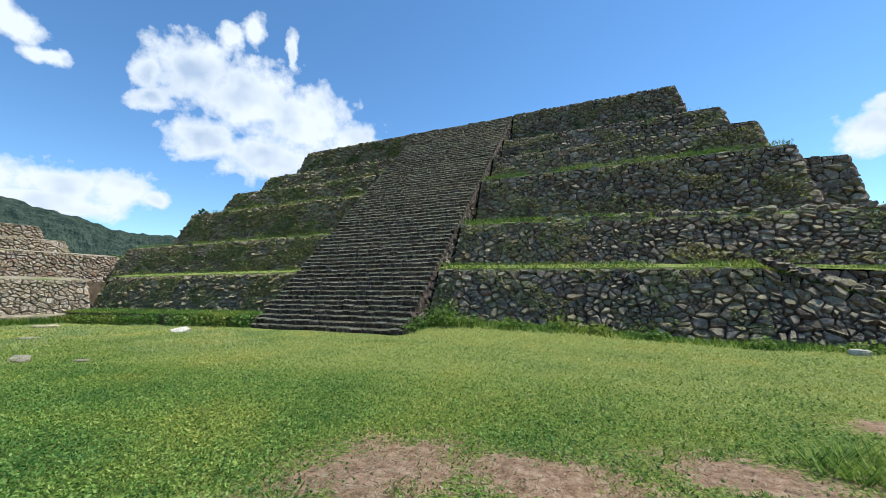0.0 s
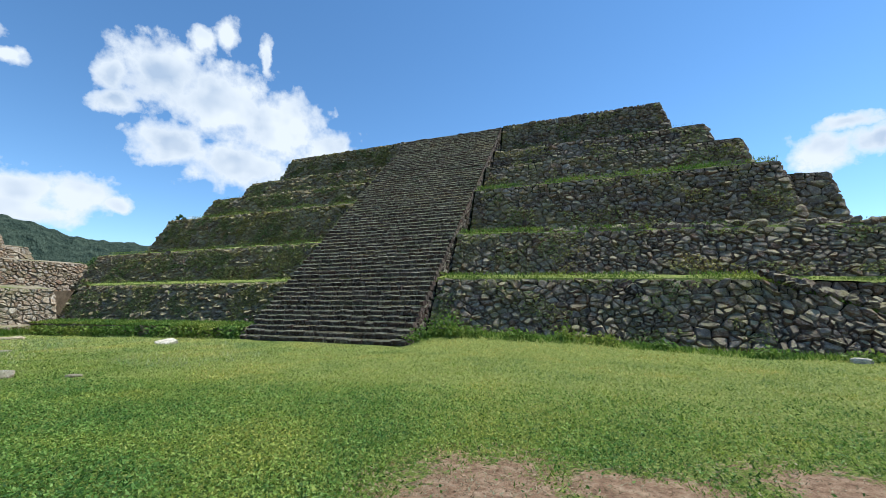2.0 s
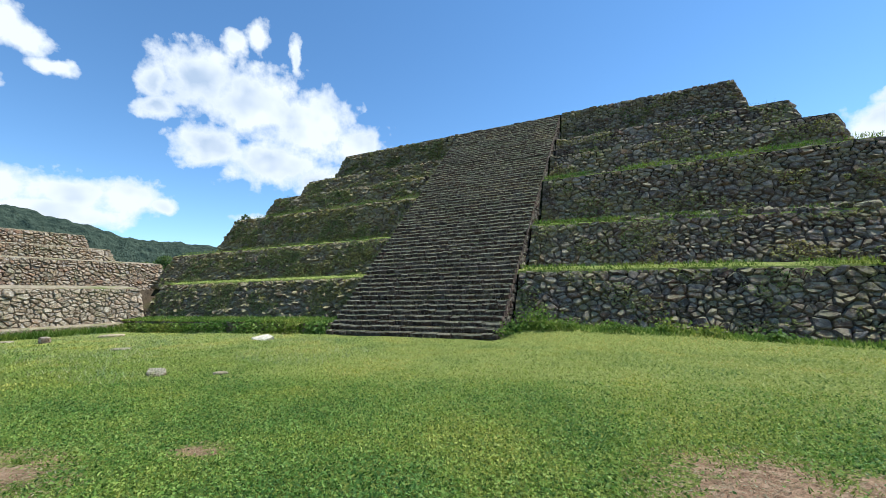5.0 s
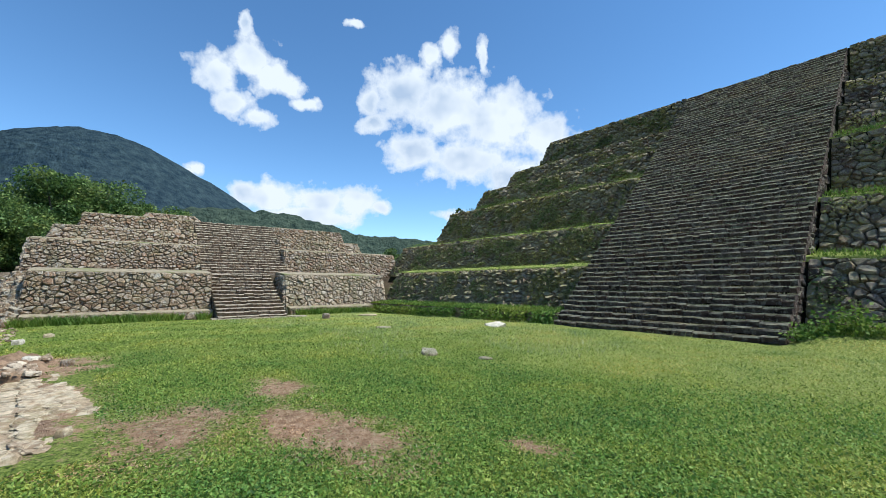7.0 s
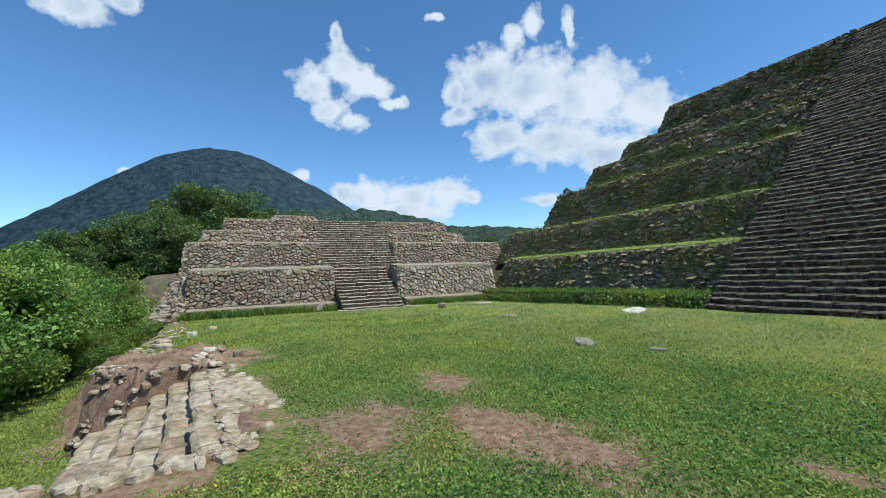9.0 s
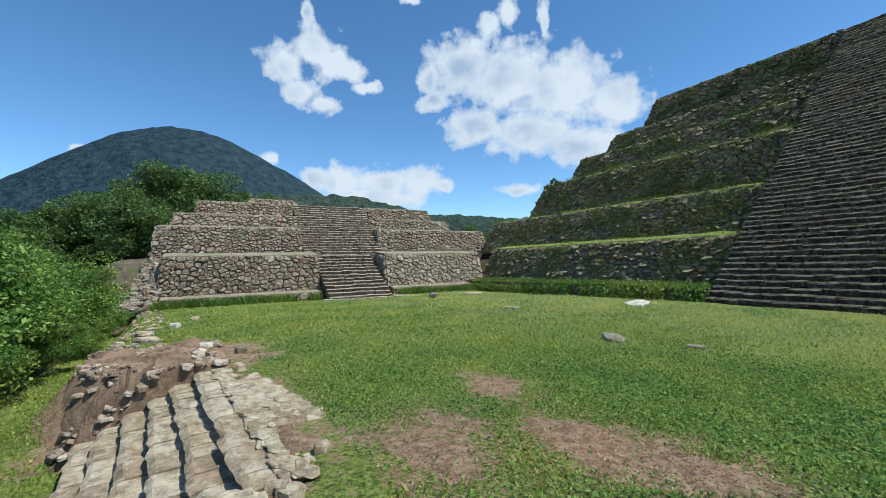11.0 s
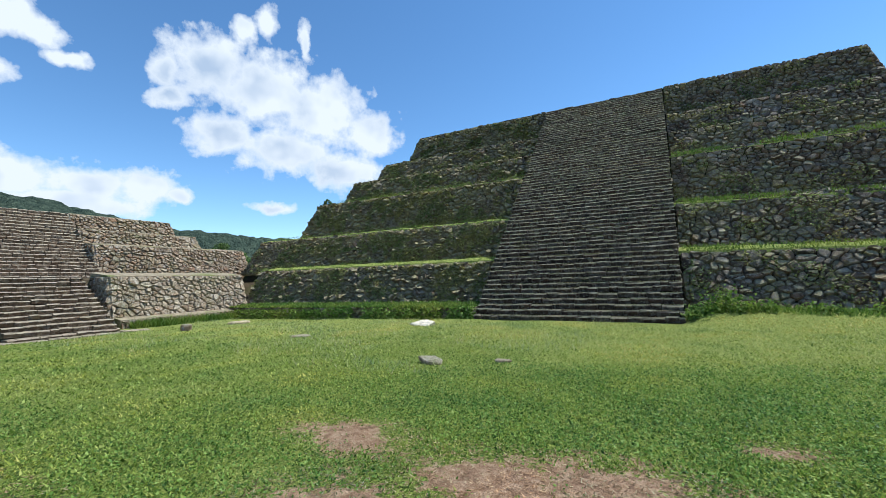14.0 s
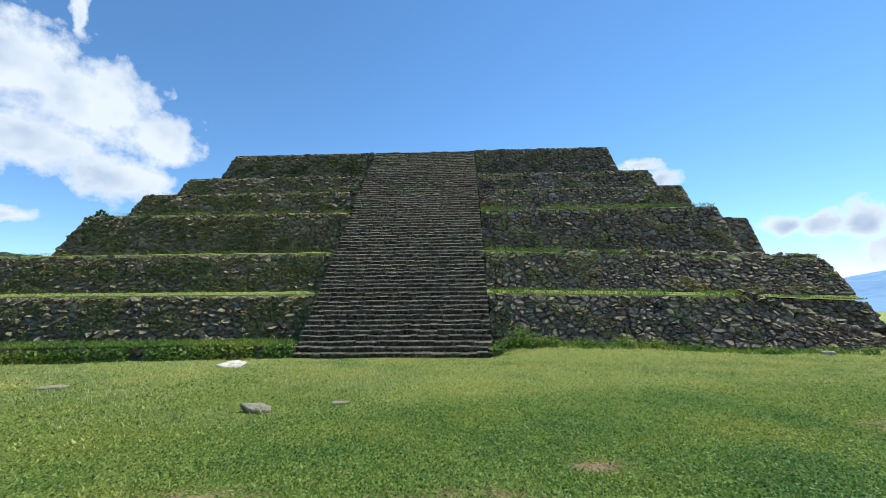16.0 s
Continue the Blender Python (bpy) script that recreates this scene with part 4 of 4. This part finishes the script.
shrubs = [plant("shrub", "shrub", "dense bright green shrub on the slope below the court", "shrubs on the slope", 3.1, 1.9, 0.4, 80, 380, 0.044, BUSH, 100 + s, 0.06) for s in range(3)]
r = random.Random(4)
places = []
for x0, y0, s0 in ((-15.5, -7.0, 1.0), (-28.6, -6.1, 0.42), (-30.6, -6.3, 0.5), (-20.3, -6.1, 0.5), (-18.4, -6.2, 0.5), (-16.4, -6.3, 0.55), (-24.6, -6.0, 0.45), (-26.6, -6.2, 0.5), (-29.6, -7.4, 0.6), (-31.5, -6.8, 0.5), (-22.2, -6.0, 0.5), (-16.5, -8.2, 1.25), (-19, -7.9, 1.3), (-21.5, -8.2, 1.3), (-24, -9, 1.3), (-23.5, -6.6, 0.8), (-26.3, -7.0, 0.75), (-28.8, -8.8, 0.95), (-34, -9.4, 0.9), (-36.5, -13, 1.3), (-44, -11.5, 1.2), (-47, -10, 1.1), (-17.6, -6.9, 1.2), (-20, -6.9, 1.15), (-22.4, -7.0, 1.1), (-25, -7.6, 1.1), (-27.5, -8.2, 1.05), (-13.4, -7.0, 0.9), (-12, -8.6, 1.2), (-14.8, -9.2, 1.45), (-18, -9.6, 1.55),
                   (-21.5, -10, 1.5), (-25, -10.6, 1.5), (-29, -10.4, 1.35), (-31, -8.6, 1.0), (-33, -11.5, 1.5), (-12, -12.5, 1.6), (-16, -13, 1.8), (-20.5, -13.5, 1.8), (-25.5, -14.5, 1.8), (-30, -14.5, 1.8), (-35, -15, 1.8),
                   (-37, -11, 1.4), (-40, -13, 1.6), (-41, -9.4, 1.2), (-18, -17.5, 2.0), (-24, -19, 2.1), (-31, -20, 2.2), (-39, -20, 2.2), (-45, -16, 1.9), (-48, -22, 2.3)):
    places.append((x0 + r.uniform(-.4, .4), y0 + r.uniform(-.4, .4), s0))
scatter(shrubs, places)
trees = [plant("tree", "tree", "tall dark green broadleaf tree behind the platform", "trees behind the platform", 10.5, 4.4, 3.0, 64, 460, 0.135, TREE, 200 + s, 0.32) for s in range(2)]
scatter(trees, [(-56, -4.5, 1.16), (-54, -10.5, 1.0), (-58, 0.5, 0.98), (-61, 4, 0.94), (-51, -7.6, 0.92), (-50, -13.5, 0.8), (-59, -9, 1.05), (-63, -1, 1.05), (-57, -16, 0.95), (-64, 8, 0.8), (-66, -12, 1.1), (-70, 14, 0.8), (-50, 26, 0.5), (-54, 29, 0.62), (-58, 33, 0.6), (-46, 30, 0.5), (-62, 22, 0.55)])
tuft = plant("small_shrub", "shrub", "small dark shrub rooted on a pyramid ledge", "", 0.85, 0.42, 0.05, 40, 60, 0.05, TREE, 300, 0.02)
tuft.matrix_basis = Matrix.Translation((-28.0, 19.35, 6.72)) @ Matrix.Scale(0.85, 4)
tuft.scale = (0.85, 0.85, 0.85)

# ---- excavated steps at the edge of the court ----
steps = tagged(new("excavated_stair"), "pale weathered stone steps sunk beside the court", "stair")
flags = Masonry(PALE, steps, "flagstone")
r = random.Random(12)
turn = radians(5.5)
flight(steps, PALE, (-13.15, -3.79, -0.66), (math.cos(turn), math.sin(turn), 0), (-math.sin(turn), math.cos(turn), 0), 4.0, 6, 0.14, 0.265, 0.36, 33, 6, "pale step blocks", 0.8)
# top landing of flat slabs
for _ in range(900):
    x, v = r.uniform(-13.4, -9.35), r.random()
    y = -2.28 + 0.096 * (x + 13) + 0.12 + v * (0.35 + 0.10 * (x + 13.4))
    s = r.uniform(0.06, 0.16)
    flags.add(Matrix.Translation((x, y, 0.186 + r.uniform(-0.015, 0.012))) @ Matrix.Rotation(r.uniform(-.3, .3), 4, "Z") @ Matrix.Diagonal((s * 1.9, s, 0.035, 1)) @ Matrix.Rotation(radians(-90), 4, "X"), r.randrange(24), False)
# rough border at the near end and rubble at the far end
for _ in range(230):
    x, y = r.uniform(-9.75, -9.0), r.uniform(-4.4, -1.8)
    s = r.uniform(0.07, 0.17)
    flags.add(Matrix.Translation((x, y, float(ground_z(x, y)) + 0.02)) @ Euler((r.uniform(-.2, .2), r.uniform(-.2, .2), r.uniform(0, 6))).to_matrix().to_4x4() @ Matrix.Diagonal((s * 1.5, s, 0.12, 1)) @ Matrix.Rotation(radians(-90), 4, "X"), r.randrange(24), False)
flags.finish("paving", "worn pale paving stones")

heap = tagged(new("rubble_heap"), "broken brown rubble and soil at the court edge", "rubble")
rocks = Masonry(stone_material("brown_rubble", [(0.30, 0.20, 0.13), (0.44, 0.33, 0.22), (0.21, 0.14, 0.09), (0.62, 0.51, 0.37)], (0.2, 0.16, 0.08), (0.6, 0.5, 0.38), 0.66, None, 0.0, 0.5), heap, "rock")
bm = bmesh.new()
hx, hy = np.arange(-15.7, -12.95, 0.06), np.arange(-4.3, -1.75, 0.06)
edge_x = smooth(-15.7, -15.2, hx)[:, None] * (1 - smooth(-13.45, -13.0, hx))[:, None]
edge_y = smooth(-4.2, -3.8, hy)[None, :] * (1 - smooth(-2.3, -1.8, hy))[None, :]
cols = [[bm.verts.new((x, y, float(ground_z(x, y)) - 0.06 + edge_x[a, 0] * edge_y[0, b] * (0.16 + 0.16 * noise.fractal(Vector((x * 1.6, y * 1.6, 1)), 0.8, 2.1, 4)) + 0.05 * noise.noise(Vector((x * 9, y * 9, 2))))) for b, y in enumerate(hy)] for a, x in enumerate(hx)]
for p, q in zip(cols, cols[1:]):
    for k in range(len(p) - 1):
        bm.faces.new((p[k], q[k], q[k + 1], p[k + 1]))
part("soil", bm, SOIL, heap, "loose dark brown soil")
for _ in range(430):
    x = r.uniform(-15.5, -13.2)
    y = r.uniform(-4.0, -2.1)
    s = r.uniform(0.2, 1.0) ** 3 * 0.13 + 0.02
    rocks.add(Matrix.Translation((x, y, float(ground_z(x, y)) + 0.05 + r.uniform(0, 0.05))) @ Euler((-1.57 + r.uniform(-.5, .5), r.uniform(-.4, .4), r.uniform(0, 6))).to_matrix().to_4x4() @ Matrix.Diagonal((s * 1.6, s * 0.9, s * 1.3, 1)), r.randrange(24), s > 0.1)
# small stones along the edge of the court
for _ in range(170):
    x = -15.2 - 11.5 * r.random() ** 1.3
    y = float(-2.35 - 1.5 * smooth(-12.6, -14.5, x) - 0.5 * smooth(-20, -27, x)) + r.uniform(-0.35, 0.55)
    s = r.uniform(0.03, 0.12)
    rocks.add(Matrix.Translation((x, y, float(ground_z(x, y)) + 0.015)) @ Euler((-1.57 + r.uniform(-.2, .2), r.uniform(-.2, .2), r.uniform(0, 6))).to_matrix().to_4x4() @ Matrix.Diagonal((s * 1.7, s * 0.8, s * 1.2, 1)), r.randrange(24), False)
rocks.finish("small_rubble", "small broken stones")


# ---- loose stones lying in the grass ----
def boulder(name, label, x, y, size, material, seed, turn=0.0, sink=0.3, tilt=(0.0, 0.0)):
    """A broken slab: an uneven polygon with chipped edges, half sunk in the ground."""
    r = random.Random(seed)
    bm = bmesh.new()
    n = r.choice((6, 7, 8))
    ang = sorted((k + r.uniform(-.35, .35)) * 2 * math.pi / n for k in range(n))
    rad = [r.uniform(0.78, 1.12) for _ in range(n)]
    rings = []
    for h, k in ((-1.0, 0.92), (0.45, 1.0), (0.85, 0.9), (1.0, 0.55)):
        rings.append([bm.verts.new((math.cos(a) * q * k * size[0] * r.uniform(.95, 1.04), math.sin(a) * q * k * size[1] * r.uniform(.95, 1.04), (h + r.uniform(-.14, .14)) * size[2])) for a, q in zip(ang, rad)])
    for p, q in zip(rings, rings[1:]):
        for k in range(n):
            bm.faces.new((p[k], p[(k + 1) % n], q[(k + 1) % n], q[k]))
    bm.faces.new(rings[-1])
    bm.faces.new(rings[0][::-1])
    ob = tagged(part(name, bm, material), label, "stone")
    ob.matrix_basis = Matrix.Translation((x, y, float(ground_z(x, y)) + size[2] * (1 - 2 * sink) * 0.8)) @ Matrix.Rotation(turn, 4, "Z") @ Euler((tilt[0], tilt[1], 0)).to_matrix().to_4x4()
    return ob


boulder("boulder", "pale white limestone block lying in the grass", -14.65, 9.55, (0.46, 0.27, 0.06), LIME, 1, 0.3, 0.05, (0.34, -0.1))
boulder("boulder", "flat grey-brown stone slab tilted out of the turf", -11.25, 4.15, (0.3, 0.17, 0.05), GREY, 2, -0.2, 0.0, (0.12, 0.14))
boulder("boulder", "small flat pale stone sunk in the turf", -10.1, 4.65, (0.17, 0.12, 0.03), TAN, 3)
boulder("boulder", "flat pale slab level with the grass", -16.9, 6.35, (0.36, 0.24, 0.035), TAN, 4, 0.5)
boulder("boulder", "long pale slab in the grass by the plinth", -24.0, 9.6, (0.5, 0.28, 0.09), PALE, 5, 1.2)
boulder("boulder", "rounded grey stone in front of the platform", -23.9, 7.2, (0.26, 0.2, 0.18), TAN, 6)
boulder("boulder", "pale angular stone on the bare court edge", -14.9, -2.3, (0.19, 0.16, 0.12), WHITE, 7)
boulder("boulder", "flat pale stone among rubble", -14.4, -3.0, (0.24, 0.15, 0.08), WHITE, 8, 0.3)
boulder("boulder", "small brown stone on bare soil", -14.3, -1.75, (0.13, 0.1, 0.08), TAN, 9)
boulder("boulder", "small pale stone beside the rubble wall", 4.1, 12.0, (0.22, 0.15, 0.08), WHITE, 10)
boulder("boulder", "small pale stone in the lawn", -19.5, -3.0, (0.22, 0.16, 0.1), WHITE, 11)
boulder("boulder", "flat pale stone at the court edge", -18.0, -3.5, (0.3, 0.2, 0.09), PALE, 12)
boulder("boulder", "flat pale stone at the court edge", -16.6, -3.3, (0.34, 0.18, 0.09), PALE, 13, 0.8)
boulder("boulder", "pale angular stone at the end of the paving", -9.55, -1.5, (0.09, 0.07, 0.05), PALE, 14)
boulder("boulder", "small stone in the lawn", -21.5, -2.6, (0.16, 0.14, 0.08), PALE, 15)

# ---- bank beside the platform ----
bm = bmesh.new()
cols = []
for i, x in enumerate(np.linspace(-26.5, -52, 52)):
    col = []
    for j, y in enumerate(np.linspace(-3.4, -10.5, 26)):
        back = float(smooth(-27.2, -30.5, x))
        side = 1 - float(smooth(-4.4 - 1.2 * back, -9.5, y))
        base = float(ground_z(x, y)) - 0.3
        z = base + (2.15 - base) * back * side
        z += 0.12 * noise.noise(Vector((x, y, 0)) * 0.9)
        col.append(bm.verts.new((x, y, z)))
    cols.append(col)
for p, q in zip(cols, cols[1:]):
    for j in range(len(p) - 1):
        bm.faces.new((p[j], p[j + 1], q[j + 1], q[j]))
bank = tagged(part("bank", bm, MORTAR_TAN), "dry earthen bank with loose stones", "ground", kind="structure")
wing = tagged(new("rubble_wing"), "slumped rubble wing at the end of the platform", "rubble")
m = Masonry(TAN, wing)
r = random.Random(77)
for _ in range(420):
    y = r.uniform(-6.9, -4.1)
    k = r.random()
    x = -27.6 - 2.2 * k - 0.35 * (-4.1 - y)
    z = 0.0 + 2.2 * k * (1 - 0.22 * (-4.1 - y)) - 0.12 * (-4.1 - y)
    s = r.uniform(0.16, 0.38)
    m.add(Matrix.Translation((x, y, z)) @ Euler((r.uniform(-.5, .5), r.uniform(-.5, .5), 1.57 + r.uniform(-.6, .6))).to_matrix().to_4x4() @ Matrix.Diagonal((s * 1.5, s, s, 1)), r.randrange(24), False)
m.finish("rubble_facing", "loose tan stones")

# ---- grass, weeds and leaves near the walk ----
g = np.random.default_rng(77)


def field(count, near, far, power):
    """Points scattered about the court, denser towards the line walked."""
    s = g.uniform(0, 1, count)
    px, py = -8.2 * s, -0.2 - 2.5 * s
    d = near + (far - near) * g.uniform(0, 1, count) ** power
    a = g.uniform(radians(-20), radians(215), count)
    return px + d * np.cos(a), py + d * np.sin(a)


def bare_at(x, y):
    out = np.full(len(x), -9.0)
    for a, b, rx, ry in BARE:
        out = np.maximum(out, 1 - np.hypot((x - a) / rx, (y - b) / ry))
    return out


def on_court(x, y):
    stairs = (x > -13.3) & (x < -8.7) & (y < -1.35 + 0.02 * (x + 13)) & (y > -4.4)
    heap_at = (x > -16) & (x < -13) & (y < -2.3) & (y > -4)
    return (y < 12.7) & (y > -7) & (x > -27) & ~stairs & ~heap_at & ~((y > 11.5) & (x > STAIR_L - .2) & (x < STAIR_R + .1)) & ~((y > 11.9) & (x < STAIR_L))


blades, straw = [], []
for count, near, far, power, tall, wide in ((240000, 1.2, 7.0, 1.1, 0.03, 0.011), (260000, 4.5, 15.0, 0.85, 0.038, 0.022), (110000, 10.0, 26.0, 0.8, 0.05, 0.045)):
    x, y = field(count, near, far, power)
    worn = bare_at(x, y)
    nz = np.array([noise.noise(Vector((a * 2.2, b * 2.2, 4))) for a, b in zip(x, y)])
    keep = on_court(x, y) & ((worn <= -0.15) | (worn + 0.9 * nz < 0.1 + 0.5 * g.uniform(0, 1, count) ** 3))
    x, y, nz = x[keep], y[keep], nz[keep]
    z = ground_z(x, y)
    made = tufts(np.stack([x, y, z - 0.004], -1), tall, wide, int(far), 0.9)
    dry = (y + 3.0 * nz + g.normal(size=len(y)) * 1.5) > 6.5
    blades.append(made[~dry]), straw.append(made[dry])
x, y = field(330000, 1.1, 7.5, 1.0)
worn = bare_at(x, y)
keep = on_court(x, y) & (worn + 1.1 * g.normal(size=len(x)) * 0.35 < -0.12)
x, y = x[keep], y[keep]
tagged(link("clover", polys("clover", leaves(np.stack([x, y, ground_z(x, y) + 0.004 + 0.03 * g.uniform(0, 1, len(x))], -1), 0.016, 68, (0, 0, 0.75)), 4), leaf_material("clover_leaves", (0.05, 0.105, 0.018), (0.20, 0.32, 0.052), (0.40, 0.49, 0.13), 0.3)), "low clover and broad weeds mixed through the turf", "grass", kind="stuff")
x, y = field(150000, 1.1, 8.0, 1.0)
keep = on_court(x, y) & (bare_at(x, y) > -0.25)
x, y = x[keep], y[keep]
tagged(link("litter", polys("litter", tufts(np.stack([x, y, ground_z(x, y) + 0.003], -1), 0.012, 0.016, 69, 3.4), 3), leaf_material("dry_litter", (0.20, 0.115, 0.068), (0.44, 0.285, 0.18), (0.66, 0.51, 0.35), 0.1)), "dry brown straw and soil crumbs on worn ground", "litter", kind="stuff")
tagged(link("grass", polys("grass", np.concatenate(blades), 3), BLADES), "short dense green grass blades on the court", "grass", kind="stuff")
tagged(link("pale_grass", polys("pale_grass", np.concatenate(straw), 3), leaf_material("pale_grass_blades", (0.25, 0.285, 0.06), (0.41, 0.42, 0.12), (0.60, 0.56, 0.25), 0.1)), "paler olive grass towards the pyramid foot", "grass", kind="stuff")

# taller weeds at the foot of the eastern wall, beside the stair, and in the worn corner
c = 4500
x = STAIR_R + 0.1 + (12 * g.uniform(0, 1, c) ** 1.7)
y = 12.9 - 0.75 * g.uniform(0, 1, c) ** 1.5
z = ground_z(x, y)
tall = tufts(np.stack([x, y, z], -1), 0.14, 0.045, 91, 0.6)
c2 = 2600
k = g.integers(0, 13, c2)
cx = np.array([-6.5, -6.0, -5.5, -4.9, -3.6, -2.2, 0.2, 2.6, 4.4, -6.7, -5.8, -1.2, 5.6])[k]
cy = np.array([12.2, 12.4, 12.3, 12.5, 12.5, 12.6, 12.6, 12.5, 12.3, 12.0, 12.6, 12.6, 12.2])[k]
ch = np.array([0.4, 0.6, 0.45, 0.28, 0.25, 0.3, 0.22, 0.22, 0.2, 0.3, 0.6, 0.25, 0.2])[k]
p = g.normal(size=(c2, 3)) * np.stack([0.22 * np.ones(c2), 0.14 * np.ones(c2), ch * 0.35], -1)
pts = np.stack([cx, cy, ground_z(cx, cy) + ch * 0.4], -1) + p
weeds = tagged(new("weeds"), "leafy green weeds along the foot of the wall", "weeds", kind="stuff")
tagged(link("weed_leaves", polys("weed_leaves", leaves(pts, 0.06, 92, (0, -0.3, 0.6)), 4), LUSH, weeds), kind="stuff")
tagged(link("weed_blades", polys("weed_blades", tall, 3), LUSH, weeds), kind="stuff")
c = 5000
cx, cy = g.uniform(1.0, 3.6, c), g.uniform(4.0, 6.4, c)
keep = np.hypot((cx - 2.0) / 0.9, (cy - 4.4) / 0.5) < 1
tagged(link("tall_grass", polys("tall_grass", tufts(np.stack([cx, cy, ground_z(cx, cy)], -1)[keep], 0.16, 0.02, 93, 0.9), 3), BLADES), "clump of longer grass on worn soil", "grass", kind="stuff")
c = 9000
cx = g.uniform(-27, -9, c)
cy = 7.5 + g.uniform(-4.5, 4.2, c)
keep = np.array([noise.noise(Vector((a * 0.35, b * 0.5, 2))) for a, b in zip(cx, cy)]) > 0.0
tagged(link("dry_grass", polys("dry_grass", tufts(np.stack([cx, cy, ground_z(cx, cy)], -1)[keep], 0.13, 0.016, 94, 0.6), 3), leaf_material("dry_grass_blades", (0.36, 0.38, 0.14), (0.50, 0.48, 0.24), (0.62, 0.58, 0.36), 0.1)), "thin pale seeding grass", "grass", kind="stuff")

c = 14000
cy = g.uniform(-4.2, 12.6, c)
cx = -27.55 + 0.5 * g.uniform(0, 1, c) ** 2
keep = (np.array([noise.noise(Vector((v * 0.8, 3, 5))) for v in cy]) > -0.4) & ((cy < 2.7) | (cy > 7.0))
tagged(link("foot_weeds", polys("foot_weeds", tufts(np.stack([cx, cy, ground_z(cx, cy)], -1)[keep], 0.34, 0.05, 95, 0.6), 3), LUSH), "green weeds along the platform foot", "weeds", kind="stuff")
